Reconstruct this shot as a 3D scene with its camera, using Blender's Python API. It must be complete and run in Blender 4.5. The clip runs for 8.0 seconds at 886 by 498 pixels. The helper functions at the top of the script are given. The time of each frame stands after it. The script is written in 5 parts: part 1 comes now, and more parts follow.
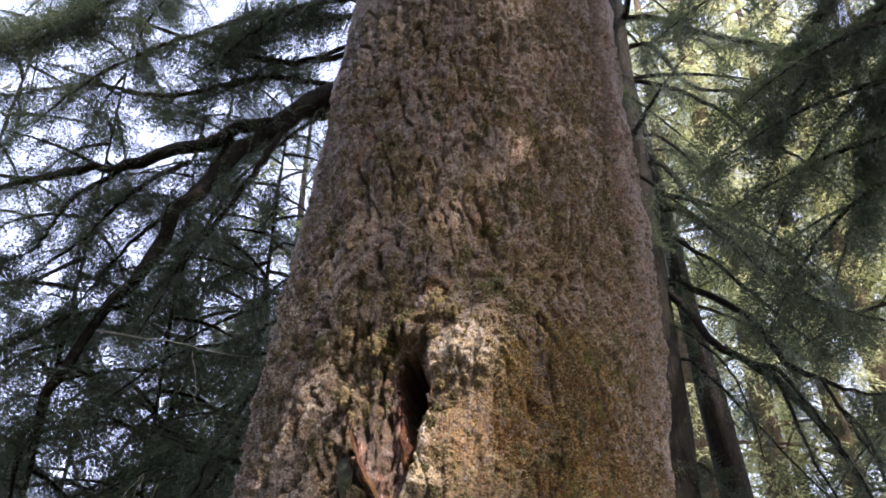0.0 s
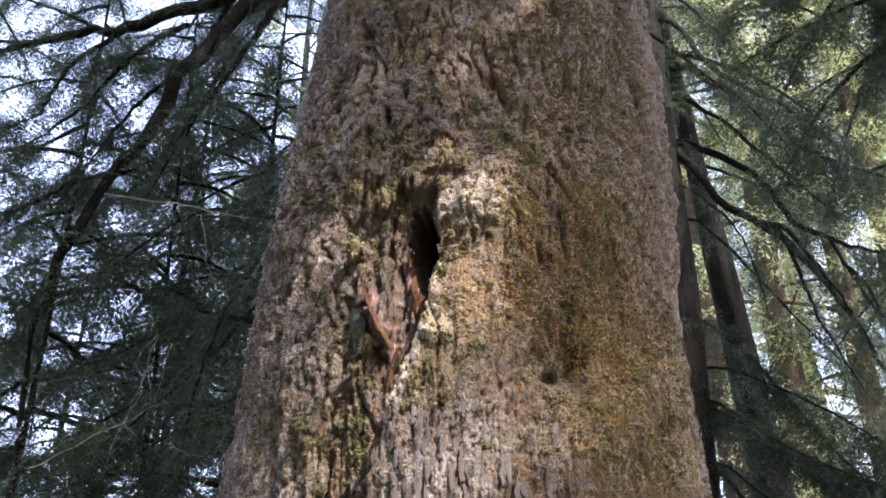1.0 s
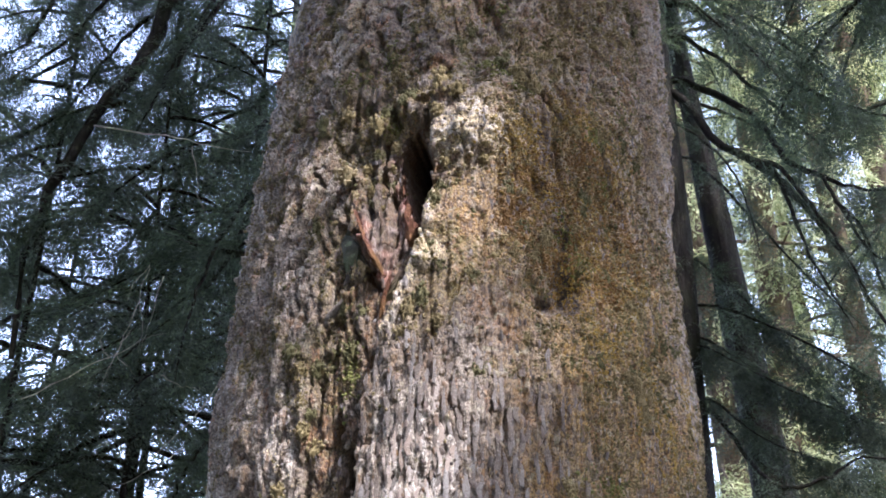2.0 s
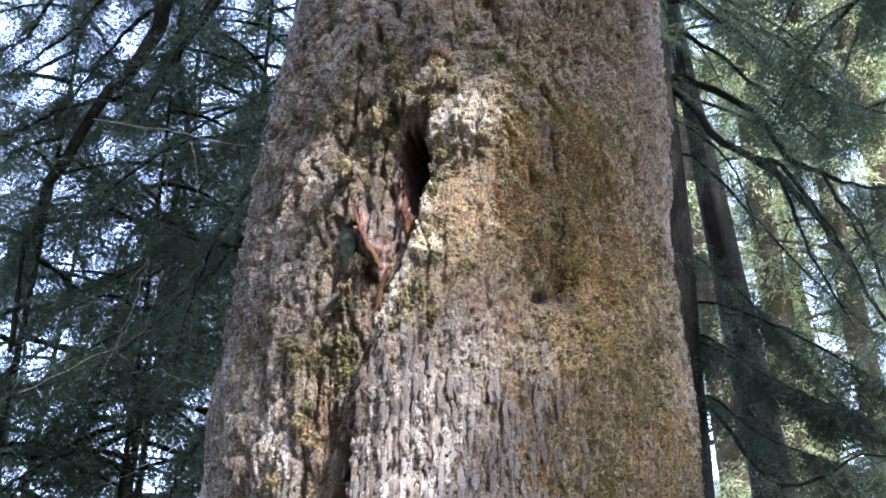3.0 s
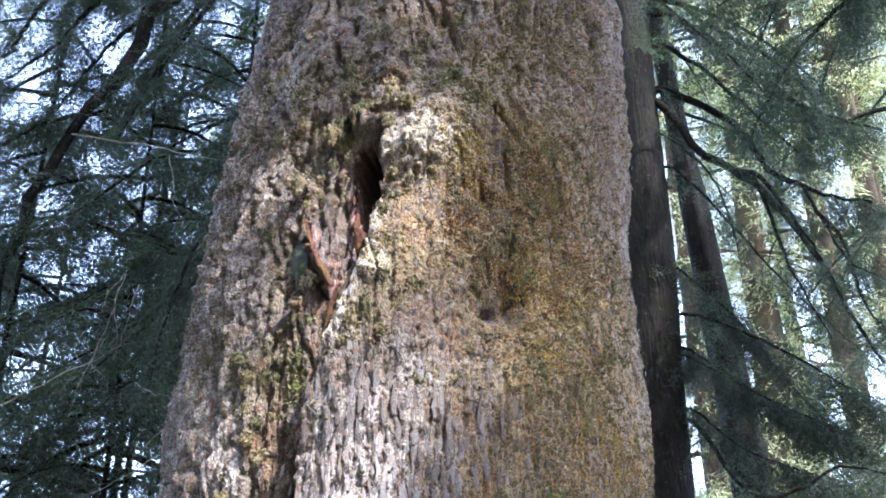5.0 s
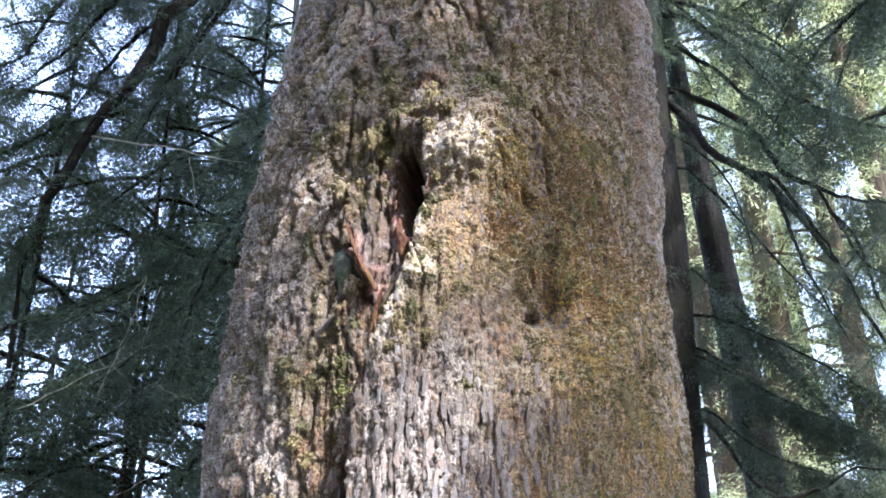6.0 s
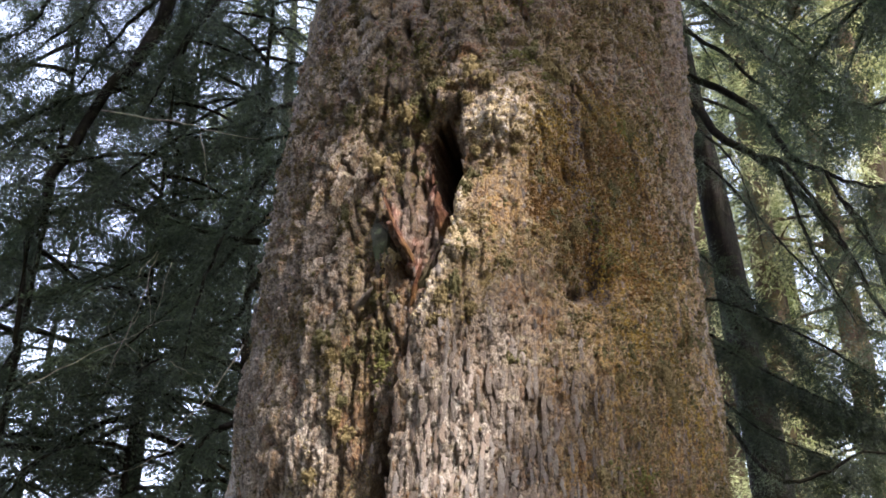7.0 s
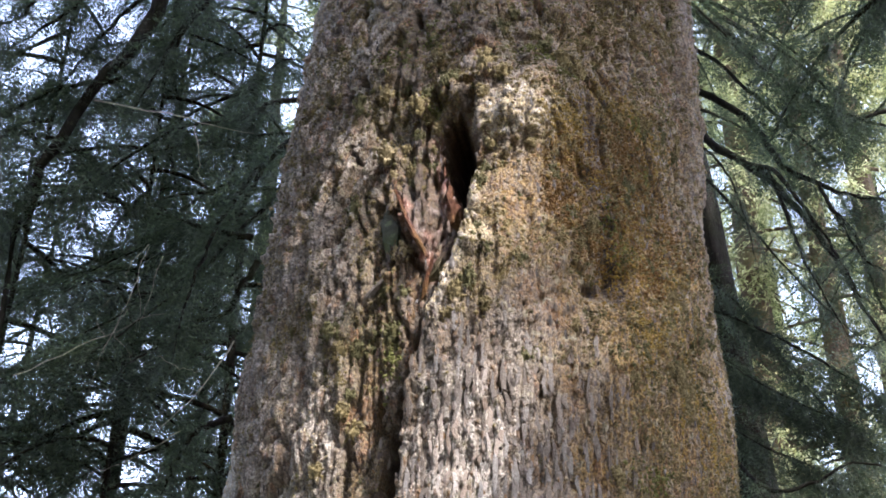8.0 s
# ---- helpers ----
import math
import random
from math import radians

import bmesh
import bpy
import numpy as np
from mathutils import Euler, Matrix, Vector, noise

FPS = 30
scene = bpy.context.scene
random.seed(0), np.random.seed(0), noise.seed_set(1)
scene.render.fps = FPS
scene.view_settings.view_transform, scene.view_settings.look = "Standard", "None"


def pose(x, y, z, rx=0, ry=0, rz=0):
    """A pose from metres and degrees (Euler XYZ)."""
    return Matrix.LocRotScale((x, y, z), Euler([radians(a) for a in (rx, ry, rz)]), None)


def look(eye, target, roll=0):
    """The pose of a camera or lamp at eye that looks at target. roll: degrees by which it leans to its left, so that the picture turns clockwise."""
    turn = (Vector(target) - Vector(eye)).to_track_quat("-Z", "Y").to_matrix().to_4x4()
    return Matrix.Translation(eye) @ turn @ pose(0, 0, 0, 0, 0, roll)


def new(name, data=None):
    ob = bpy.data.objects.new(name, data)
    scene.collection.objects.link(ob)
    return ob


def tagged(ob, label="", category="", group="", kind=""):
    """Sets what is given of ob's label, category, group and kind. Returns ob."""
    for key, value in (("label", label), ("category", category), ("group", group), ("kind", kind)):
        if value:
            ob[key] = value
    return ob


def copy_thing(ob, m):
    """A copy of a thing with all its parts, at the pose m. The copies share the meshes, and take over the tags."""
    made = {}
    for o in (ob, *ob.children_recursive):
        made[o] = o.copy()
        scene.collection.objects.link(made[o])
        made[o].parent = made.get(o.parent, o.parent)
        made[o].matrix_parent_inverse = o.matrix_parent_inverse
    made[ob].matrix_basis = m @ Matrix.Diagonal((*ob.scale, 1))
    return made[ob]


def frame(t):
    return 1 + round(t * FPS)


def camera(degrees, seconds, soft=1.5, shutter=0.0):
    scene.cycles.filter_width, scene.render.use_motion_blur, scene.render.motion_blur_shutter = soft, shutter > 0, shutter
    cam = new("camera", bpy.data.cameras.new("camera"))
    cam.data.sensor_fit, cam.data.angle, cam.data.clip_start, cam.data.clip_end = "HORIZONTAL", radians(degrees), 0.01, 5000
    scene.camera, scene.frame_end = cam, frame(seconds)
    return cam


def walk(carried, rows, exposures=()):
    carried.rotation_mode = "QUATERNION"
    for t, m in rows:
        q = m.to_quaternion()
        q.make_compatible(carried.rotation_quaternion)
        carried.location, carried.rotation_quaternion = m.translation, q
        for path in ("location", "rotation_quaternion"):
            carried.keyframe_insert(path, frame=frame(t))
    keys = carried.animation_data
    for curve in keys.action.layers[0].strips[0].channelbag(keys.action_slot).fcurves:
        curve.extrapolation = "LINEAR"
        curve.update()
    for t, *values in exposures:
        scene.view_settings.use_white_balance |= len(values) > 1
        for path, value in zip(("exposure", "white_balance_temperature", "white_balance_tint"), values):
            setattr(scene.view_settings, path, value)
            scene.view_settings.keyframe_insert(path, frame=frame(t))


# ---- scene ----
cam = camera(45.6, 8.0, soft=1.8)
METRES, EYE, TILT, LEAN, TURN = 1.6, 1.6, 38.0, 0.0, 0.0
ROWS = [
    (0.0, 0.0, 0.0, 0.0, -0.0, 0.0, -0.0),
    (0.5, -0.0075, 0.0082, -0.0322, 0.2, -3.43, 0.22),
    (1.0, -0.0158, 0.0173, -0.0713, 0.29, -7.15, 0.58),
    (1.5, -0.017, 0.0195, -0.1013, -0.13, -9.14, 0.38),
    (2.0, -0.0235, 0.0346, -0.1317, -0.1, -10.34, 0.15),
    (3.5, 0.0363, 0.0351, -0.1529, 0.04, -10.48, -0.12),
    (4.0, 0.1379, 0.0263, -0.1449, 0.01, -10.14, -0.05),
    (4.5, 0.2146, 0.0162, -0.1346, -0.02, -9.9, -0.0),
    (6.0, 0.0108, -0.0031, -0.0988, -0.1, -9.92, 0.06),
    (6.5, -0.0987, 0.0071, -0.1093, -0.28, -10.12, -0.4),
    (7.0, -0.1905, 0.0311, -0.1429, -0.58, -10.81, -0.76),
    (7.5, -0.2605, 0.0614, -0.1699, -1.04, -10.7, -1.75),
    (8.0, -0.3154, 0.098, -0.2074, -1.44, -10.47, -2.3),
]
EXPOSURES = [(0.0, 1.53, 6350, 25), (1.0, 1.85, 5950, 22), (2.0, 2.0, 5550, 20), (3.5, 2.3, 5250, 17), (4.5, 2.36, 5200, 18), (6.2, 2.45, 5400, 17), (7.0, 1.65, 6400, 18), (7.5, 1.75, 6300, 17), (8.0, 1.95, 5850, 16)]
walk(cam, [(t, pose(0, 0, EYE, TILT, LEAN, TURN) @ pose(METRES * x, METRES * y, METRES * z, 90 + pitch, roll, yaw)) for t, x, y, z, yaw, pitch, roll in ROWS],
     EXPOSURES)


# ---- light ----
SUN_TO = Vector((0.38, -0.50, 0.78)).normalized()
sun_data = bpy.data.lights.new("sun", "SUN")
sun_data.energy, sun_data.angle, sun_data.color = 3.3, radians(0.53), (1.0, 0.93, 0.80)
sun = new("sun", sun_data)
sun.matrix_world = look((-40, -20, 50), Vector((-40, -20, 50)) - SUN_TO)
world = bpy.data.worlds.new("sky")
scene.world = world
world.use_nodes = True
wn = world.node_tree.nodes
sky = wn.new("ShaderNodeTexSky")
sky.sky_type, sky.sun_disc = "NISHITA", False
sky.dust_density, sky.air_density, sky.ozone_density = 2.0, 1.0, 1.0
sky.sun_elevation = math.asin(SUN_TO.z)
sky.sun_rotation = math.atan2(SUN_TO.x, SUN_TO.y)
wn["Background"].inputs["Strength"].default_value = 0.15
haze = wn.new("ShaderNodeHueSaturation")
haze.inputs["Saturation"].default_value, haze.inputs["Value"].default_value = 0.62, 2.5
world.node_tree.links.new(sky.outputs[0], haze.inputs["Color"])
world.node_tree.links.new(haze.outputs[0], wn["Background"].inputs["Color"])


# ---- materials ----
class Nodes:
    """A small writer of node materials."""

    def __init__(self, name, roughness=0.9):
        self.mat = bpy.data.materials.new(name)
        self.mat.use_nodes = True
        self.tree = self.mat.node_tree
        self.bsdf = self.tree.nodes["Principled BSDF"]
        self.bsdf.inputs["Roughness"].default_value = roughness
        self.bsdf.inputs["Specular IOR Level"].default_value = 0.25

    def link(self, a, b):
        self.tree.links.new(a, b)

    def coords(self, scale=(1, 1, 1)):
        tc, mp = self.tree.nodes.new("ShaderNodeTexCoord"), self.tree.nodes.new("ShaderNodeMapping")
        mp.inputs["Scale"].default_value = scale
        self.link(tc.outputs["Object"], mp.inputs["Vector"])
        return mp.outputs[0]

    def noise(self, size, detail=4.0, rough=0.6, scale=(1, 1, 1)):
        n = self.tree.nodes.new("ShaderNodeTexNoise")
        n.inputs["Scale"].default_value, n.inputs["Detail"].default_value, n.inputs["Roughness"].default_value = 1 / size, detail, rough
        self.link(self.coords(scale), n.inputs["Vector"])
        return n.outputs["Fac"]

    def cracks(self, size, scale=(1, 1, 1)):
        n = self.tree.nodes.new("ShaderNodeTexVoronoi")
        n.feature = "DISTANCE_TO_EDGE"
        n.inputs["Scale"].default_value = 1 / size
        warp, add = self.tree.nodes.new("ShaderNodeTexNoise"), self.tree.nodes.new("ShaderNodeVectorMath")
        warp.inputs["Scale"].default_value, warp.inputs["Detail"].default_value = 14, 2
        place = self.coords(scale)
        self.link(place, warp.inputs["Vector"])
        add.operation = "MULTIPLY_ADD"
        add.inputs[1].default_value = (0.05, 0.05, 0.05)
        self.link(warp.outputs["Color"], add.inputs[0])
        self.link(place, add.inputs[2])
        self.link(add.outputs[0], n.inputs["Vector"])
        return n.outputs["Distance"]

    def attribute(self, name):
        a = self.tree.nodes.new("ShaderNodeAttribute")
        a.attribute_name = name
        return a.outputs["Fac"]

    def ramp(self, fac, *stops):
        r = self.tree.nodes.new("ShaderNodeValToRGB")
        while len(r.color_ramp.elements) < len(stops):
            r.color_ramp.elements.new(0.5)
        for e, (at, c) in zip(r.color_ramp.elements, stops):
            e.position, e.color = at, (*((c, c, c) if isinstance(c, (int, float)) else c), 1)
        self.link(fac, r.inputs[0])
        return r.outputs[0]

    def math(self, op, a, b=None, clamp=False):
        m = self.tree.nodes.new("ShaderNodeMath")
        m.operation, m.use_clamp = op, clamp
        for v, i in ((a, 0), (b, 1)):
            if isinstance(v, (int, float)):
                m.inputs[i].default_value = v
            elif v is not None:
                self.link(v, m.inputs[i])
        return m.outputs[0]

    def mix(self, fac, a, b, blend="MIX"):
        m = self.tree.nodes.new("ShaderNodeMix")
        m.data_type, m.blend_type = "RGBA", blend
        for v, i in ((fac, 0), (a, 6), (b, 7)):
            if isinstance(v, (int, float)):
                m.inputs[i].default_value = v
            elif isinstance(v, tuple):
                m.inputs[i].default_value = (*v, 1)
            else:
                self.link(v, m.inputs[i])
        return m.outputs[2]

    def bump(self, height, distance, strength=1.0):
        b = self.tree.nodes.new("ShaderNodeBump")
        b.inputs["Distance"].default_value, b.inputs["Strength"].default_value = distance, strength
        self.link(height, b.inputs["Height"])
        self.link(b.outputs[0], self.bsdf.inputs["Normal"])

    def done(self, colour):
        self.link(colour, self.bsdf.inputs["Base Color"])
        return self.mat


def great_bark():
    n = Nodes("mossy_bark", 0.5)
    n.bsdf.inputs["Specular IOR Level"].default_value = 0.4
    speck, fine, mid, broad = n.noise(0.007, 3, 0.6), n.noise(0.016, 4, 0.6), n.noise(0.055, 4), n.noise(0.5, 3)
    strip, shred = n.noise(0.026, 4, 0.6, (1, 1, 0.14)), n.noise(0.05, 4, 0.6, (1, 1, 0.2))
    scale, blotch = n.cracks(0.034, (1, 1, 0.5)), n.noise(0.045, 5, 0.65, (1, 1, 0.45))
    # scaly bark above, smooth upright strips below
    scaly = n.ramp(n.noise(0.045, 4, 0.62), (0.34, (0.035, 0.025, 0.021)), (0.43, (0.10, 0.073, 0.058)), (0.52, (0.18, 0.135, 0.11)), (0.60, (0.27, 0.225, 0.205)), (0.69, (0.46, 0.42, 0.40)))
    strips = n.ramp(strip, (0.33, (0.035, 0.026, 0.021)), (0.41, (0.12, 0.087, 0.068)), (0.49, (0.21, 0.155, 0.122)), (0.57, (0.30, 0.245, 0.21)), (0.68, (0.54, 0.50, 0.47)))
    c = n.mix(n.ramp(n.attribute("bare"), (0.2, 0.0), (0.6, 1.0)), scaly, strips)
    c = n.mix(n.math("MULTIPLY", n.attribute("plate"), 0.45), c, n.ramp(fine, (0.40, (0.10, 0.075, 0.062)), (0.5, (0.22, 0.172, 0.148)), (0.63, (0.38, 0.33, 0.31))))
    c = n.mix(n.ramp(n.noise(0.11, 4, 0.65, (1, 1, 0.4)), (0.42, 0.75), (0.52, 0.0)), c, n.ramp(fine, (0.40, (0.05, 0.034, 0.025)), (0.61, (0.14, 0.095, 0.07))))
    c = n.mix(n.ramp(n.noise(0.17, 4, 0.6, (1, 1, 0.35)), (0.48, 0.0), (0.56, 0.65)), c, n.ramp(fine, (0.40, (0.14, 0.075, 0.030)), (0.61, (0.34, 0.20, 0.085))))
    c = n.mix(n.ramp(n.noise(0.2, 3, 0.6, (1, 1, 0.3)), (0.54, 0.0), (0.62, 0.6)), c, n.ramp(fine, (0.40, (0.14, 0.117, 0.117)), (0.61, (0.38, 0.335, 0.33))))
    rust = n.math("MULTIPLY", n.attribute("rust"), n.ramp(blotch, (0.44, 0.0), (0.58, 0.75)), True)
    c = n.mix(rust, c, n.ramp(fine, (0.40, (0.17, 0.06, 0.018)), (0.52, (0.38, 0.165, 0.045)), (0.63, (0.60, 0.31, 0.11))))
    film = n.math("MULTIPLY", n.ramp(n.attribute("moss"), (0.05, 0.25), (0.55, 1.0)), n.ramp(mid, (0.36, 0.25), (0.50, 0.92)), True)
    c = n.mix(film, c, n.mix(n.ramp(broad, (0.42, 0.0), (0.62, 1.0)), n.ramp(fine, (0.40, (0.062, 0.040, 0.018)), (0.46, (0.15, 0.105, 0.045)), (0.53, (0.235, 0.175, 0.078)), (0.61, (0.40, 0.325, 0.18))), n.ramp(fine, (0.40, (0.05, 0.040, 0.017)), (0.46, (0.11, 0.09, 0.036)), (0.53, (0.17, 0.145, 0.06)), (0.61, (0.32, 0.28, 0.14)))))
    # bare lilac-grey and rusty patches that show through the moss
    c = n.mix(n.ramp(n.noise(0.075, 5, 0.7, (1, 1, 0.6)), (0.56, 0.0), (0.595, 0.75)), c, n.ramp(fine, (0.39, (0.045, 0.031, 0.029)), (0.50, (0.17, 0.13, 0.12)), (0.62, (0.40, 0.35, 0.335))))
    c = n.mix(n.ramp(n.noise(0.10, 5, 0.7, (1, 1, 0.55)), (0.565, 0.0), (0.60, 0.8)), c, n.ramp(fine, (0.39, (0.10, 0.04, 0.018)), (0.50, (0.30, 0.15, 0.065)), (0.62, (0.52, 0.33, 0.18))))
    gold = n.math("MULTIPLY", n.attribute("gold"), n.ramp(blotch, (0.42, 0.1), (0.60, 0.85)), True)
    c = n.mix(gold, c, n.ramp(fine, (0.40, (0.18, 0.105, 0.02)), (0.50, (0.38, 0.25, 0.06)), (0.61, (0.62, 0.45, 0.15))))
    c = n.mix(1.0, c, (0.52, 0.447, 0.335), "MULTIPLY")
    pale = n.math("MULTIPLY", n.attribute("lichen_sun"), n.ramp(shred, (0.36, 0.05), (0.56, 1.0)), True)
    c = n.mix(pale, c, n.ramp(fine, (0.38, (0.15, 0.12, 0.095)), (0.50, (0.31, 0.265, 0.22)), (0.62, (0.55, 0.49, 0.42))))
    c = n.mix(n.ramp(n.noise(0.07, 2, 0.5), (0.64, 0.0), (0.67, 0.7)), c, (0.25, 0.215, 0.14))
    torn = n.ramp(n.noise(0.035, 6, 0.7, (1, 1, 0.14)), (0.38, (0.018, 0.010, 0.008)), (0.46, (0.045, 0.027, 0.02)), (0.54, (0.09, 0.060, 0.047)), (0.66, (0.27, 0.22, 0.19)))
    torn = n.mix(n.ramp(n.noise(0.06, 4, 0.65), (0.50, 0.0), (0.58, 0.75)), torn, n.ramp(fine, (0.40, (0.04, 0.031, 0.013)), (0.61, (0.13, 0.10, 0.05))))
    torn = n.mix(n.attribute("red"), torn, n.ramp(n.noise(0.022, 5, 0.7, (1, 1, 0.2)), (0.36, (0.055, 0.016, 0.010)), (0.46, (0.18, 0.062, 0.038)), (0.54, (0.34, 0.18, 0.13)), (0.64, (0.62, 0.49, 0.42))))
    c = n.mix(n.attribute("wood"), c, torn)
    c = n.mix(n.math("MULTIPLY", n.attribute("stain_shade"), n.ramp(mid, (0.3, 0.3), (0.6, 1.0)), True), c, n.ramp(fine, (0.35, (0.012, 0.007, 0.007)), (0.61, (0.05, 0.029, 0.026))))
    c = n.mix(n.ramp(n.noise(0.02, 3, 0.6, (1, 1, 0.6)), (0.36, 0.45), (0.42, 0.0)), c, (0.03, 0.02, 0.015))
    c = n.mix(n.ramp(n.noise(0.019, 3, 0.6, (1, 1, 0.6)), (0.60, 0.0), (0.66, 0.35)), c, n.mix(film, (0.30, 0.255, 0.22), (0.24, 0.18, 0.085)))
    h = n.math("ADD", n.math("MULTIPLY", fine, 1.6), n.math("MULTIPLY", speck, 0.6))
    h = n.math("ADD", h, n.math("MULTIPLY", strip, n.math("MULTIPLY", n.attribute("bare"), 1.6)))
    h = n.math("ADD", h, n.math("MULTIPLY", n.ramp(scale, (0.0, 0.0), (0.12, 1.0)), 0.6))
    n.bump(h, 0.008, 1.0)
    return n.done(c)


def plain_bark(name, dark, light, size=0.05, cracked=True):
    n = Nodes(name, 0.85)
    n.bsdf.inputs["Specular IOR Level"].default_value = 0.1
    streak, blotch = n.noise(size, 6, 0.65, (1, 1, 0.22)), n.noise(0.4, 3)
    gaps = n.ramp(n.cracks(size * 1.8, (1, 1, 0.3)), (0.0, 0.0), (0.14, 1.0))
    c = n.ramp(streak, (0.3, dark), (0.72, light))
    c = n.mix(n.ramp(blotch, (0.42, 0.0), (0.66, 0.7)), c, (light[0] * 0.9, light[1] * 1.15, light[2] * 0.7))
    c = n.mix(n.ramp(n.noise(size * 1.3, 3, 0.6), (0.60, 0.0), (0.66, 0.6)), c, (light[0] * 2.0, light[1] * 2.3, light[2] * 1.7))
    if cracked:
        c = n.mix(gaps, dark, c)
    n.bump(n.math("ADD", streak, n.math("MULTIPLY", gaps, 0.5 if cracked else 0.0)), size * 0.7)
    return n.done(c)


def leafage(name, dark, mid, light, glow, thinness):
    """Thin leaves that let some light through."""
    n = Nodes(name, 0.55)
    geo = n.tree.nodes.new("ShaderNodeNewGeometry")
    patch = n.math("ADD", n.math("MULTIPLY", geo.outputs["Random Per Island"], 0.55), n.math("MULTIPLY", n.noise(0.6, 2), 0.55))
    c = n.ramp(patch, (0.2, dark), (0.55, mid), (0.85, light))
    thin, blend = n.tree.nodes.new("ShaderNodeBsdfTranslucent"), n.tree.nodes.new("ShaderNodeMixShader")
    n.link(n.mix(1.0, c, glow, "MULTIPLY"), thin.inputs["Color"])
    blend.inputs[0].default_value = thinness
    n.link(n.bsdf.outputs[0], blend.inputs[1])
    n.link(thin.outputs[0], blend.inputs[2])
    n.link(blend.outputs[0], n.tree.nodes["Material Output"].inputs["Surface"])
    return n.done(c)


def mossy(name, low, high, tip):
    n = Nodes(name, 0.95)
    geo = n.tree.nodes.new("ShaderNodeNewGeometry")
    fine = n.noise(0.009, 4, 0.7)
    c = n.mix(n.math("ADD", n.math("MULTIPLY", geo.outputs["Random Per Island"], 0.45), n.ramp(n.noise(0.09, 3), (0.40, 0.0), (0.62, 0.55))), low, high)
    c = n.mix(n.ramp(fine, (0.45, 0.0), (0.72, 0.8)), c, tip)
    n.bump(fine, 0.005)
    return n.done(c)


BARK = great_bark()
# near-black: the shade on trunks and limbs behind is put into this bark
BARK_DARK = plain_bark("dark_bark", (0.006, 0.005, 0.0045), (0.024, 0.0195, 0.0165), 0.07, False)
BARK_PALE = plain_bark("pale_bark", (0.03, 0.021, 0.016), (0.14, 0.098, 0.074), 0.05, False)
TWIG = plain_bark("twig_bark", (0.12, 0.10, 0.085), (0.30, 0.26, 0.225), 0.02)
# light is put into these needle colours: far crowns paler, shaded near ones darker
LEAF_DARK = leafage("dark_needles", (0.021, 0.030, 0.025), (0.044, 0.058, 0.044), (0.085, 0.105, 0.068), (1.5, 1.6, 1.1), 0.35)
LEAF_SUNLIT = leafage("sunlit_needles", (0.10, 0.115, 0.055), (0.28, 0.30, 0.155), (0.62, 0.62, 0.40), (1.4, 1.42, 1.15), 0.5)
LEAF_HALF_LIT = leafage("half_lit_needles", (0.05, 0.072, 0.032), (0.14, 0.17, 0.075), (0.40, 0.42, 0.22), (1.5, 1.5, 1.05), 0.5)
MOSS = mossy("dry_moss", (0.05, 0.037, 0.015), (0.185, 0.14, 0.06), (0.34, 0.275, 0.14))
MOSS_GREEN = mossy("green_moss", (0.032, 0.031, 0.012), (0.10, 0.09, 0.036), (0.20, 0.175, 0.08))
MOSS_FRESH = mossy("fresh_moss", (0.035, 0.038, 0.010), (0.12, 0.12, 0.032), (0.24, 0.23, 0.075))
MOSS_GOLD = mossy("golden_moss", (0.12, 0.074, 0.016), (0.24, 0.158, 0.036), (0.38, 0.275, 0.08))
MOSS_RUST_SHADE = mossy("rusty_moss", (0.070, 0.036, 0.012), (0.15, 0.082, 0.026), (0.25, 0.15, 0.05))
MOSS_TAN = mossy("tan_moss", (0.12, 0.09, 0.045), (0.28, 0.215, 0.11), (0.44, 0.36, 0.21))
MOSS_CREAM_SUN = mossy("pale_moss_sun", (0.33, 0.25, 0.14), (0.58, 0.475, 0.30), (0.80, 0.70, 0.50))
WOOD = plain_bark("torn_wood", (0.03, 0.018, 0.013), (0.15, 0.105, 0.082), 0.02, False)
WOOD_RED = plain_bark("red_wood", (0.028, 0.011, 0.007), (0.15, 0.068, 0.042), 0.02, False)
FLAP = plain_bark("smooth_bark", (0.045, 0.046, 0.036), (0.115, 0.113, 0.09), 0.05, False)


def plate_bark(name, pale):
    n = Nodes(name, 0.6)
    info = n.tree.nodes.new("ShaderNodeObjectInfo")
    fine, strip = n.noise(0.012, 5, 0.65), n.noise(0.02, 5, 0.7, (1, 1, 0.15))
    tones = ((0.0, (0.075, 0.056, 0.043)), (0.35, (0.11, 0.086, 0.068)), (0.6, (0.13, 0.107, 0.09)), (0.85, (0.15, 0.13, 0.116)), (1.0, (0.23, 0.208, 0.19)))
    c = n.ramp(info.outputs["Random"], *((at, tuple(pale * k for k in tone)) for at, tone in tones))
    c = n.mix(n.ramp(strip, (0.35, 0.6), (0.58, 0.0)), c, (0.10 * pale, 0.07 * pale, 0.052 * pale))
    c = n.mix(n.ramp(fine, (0.5, 0.0), (0.66, 0.4)), c, (0.30, 0.27, 0.24))
    n.bump(n.math("ADD", fine, strip), 0.006)
    return n.done(c)


PLATE, PLATE_PALE = plate_bark("plate_bark", 1.0), plate_bark("pale_plate_bark", 2.4)


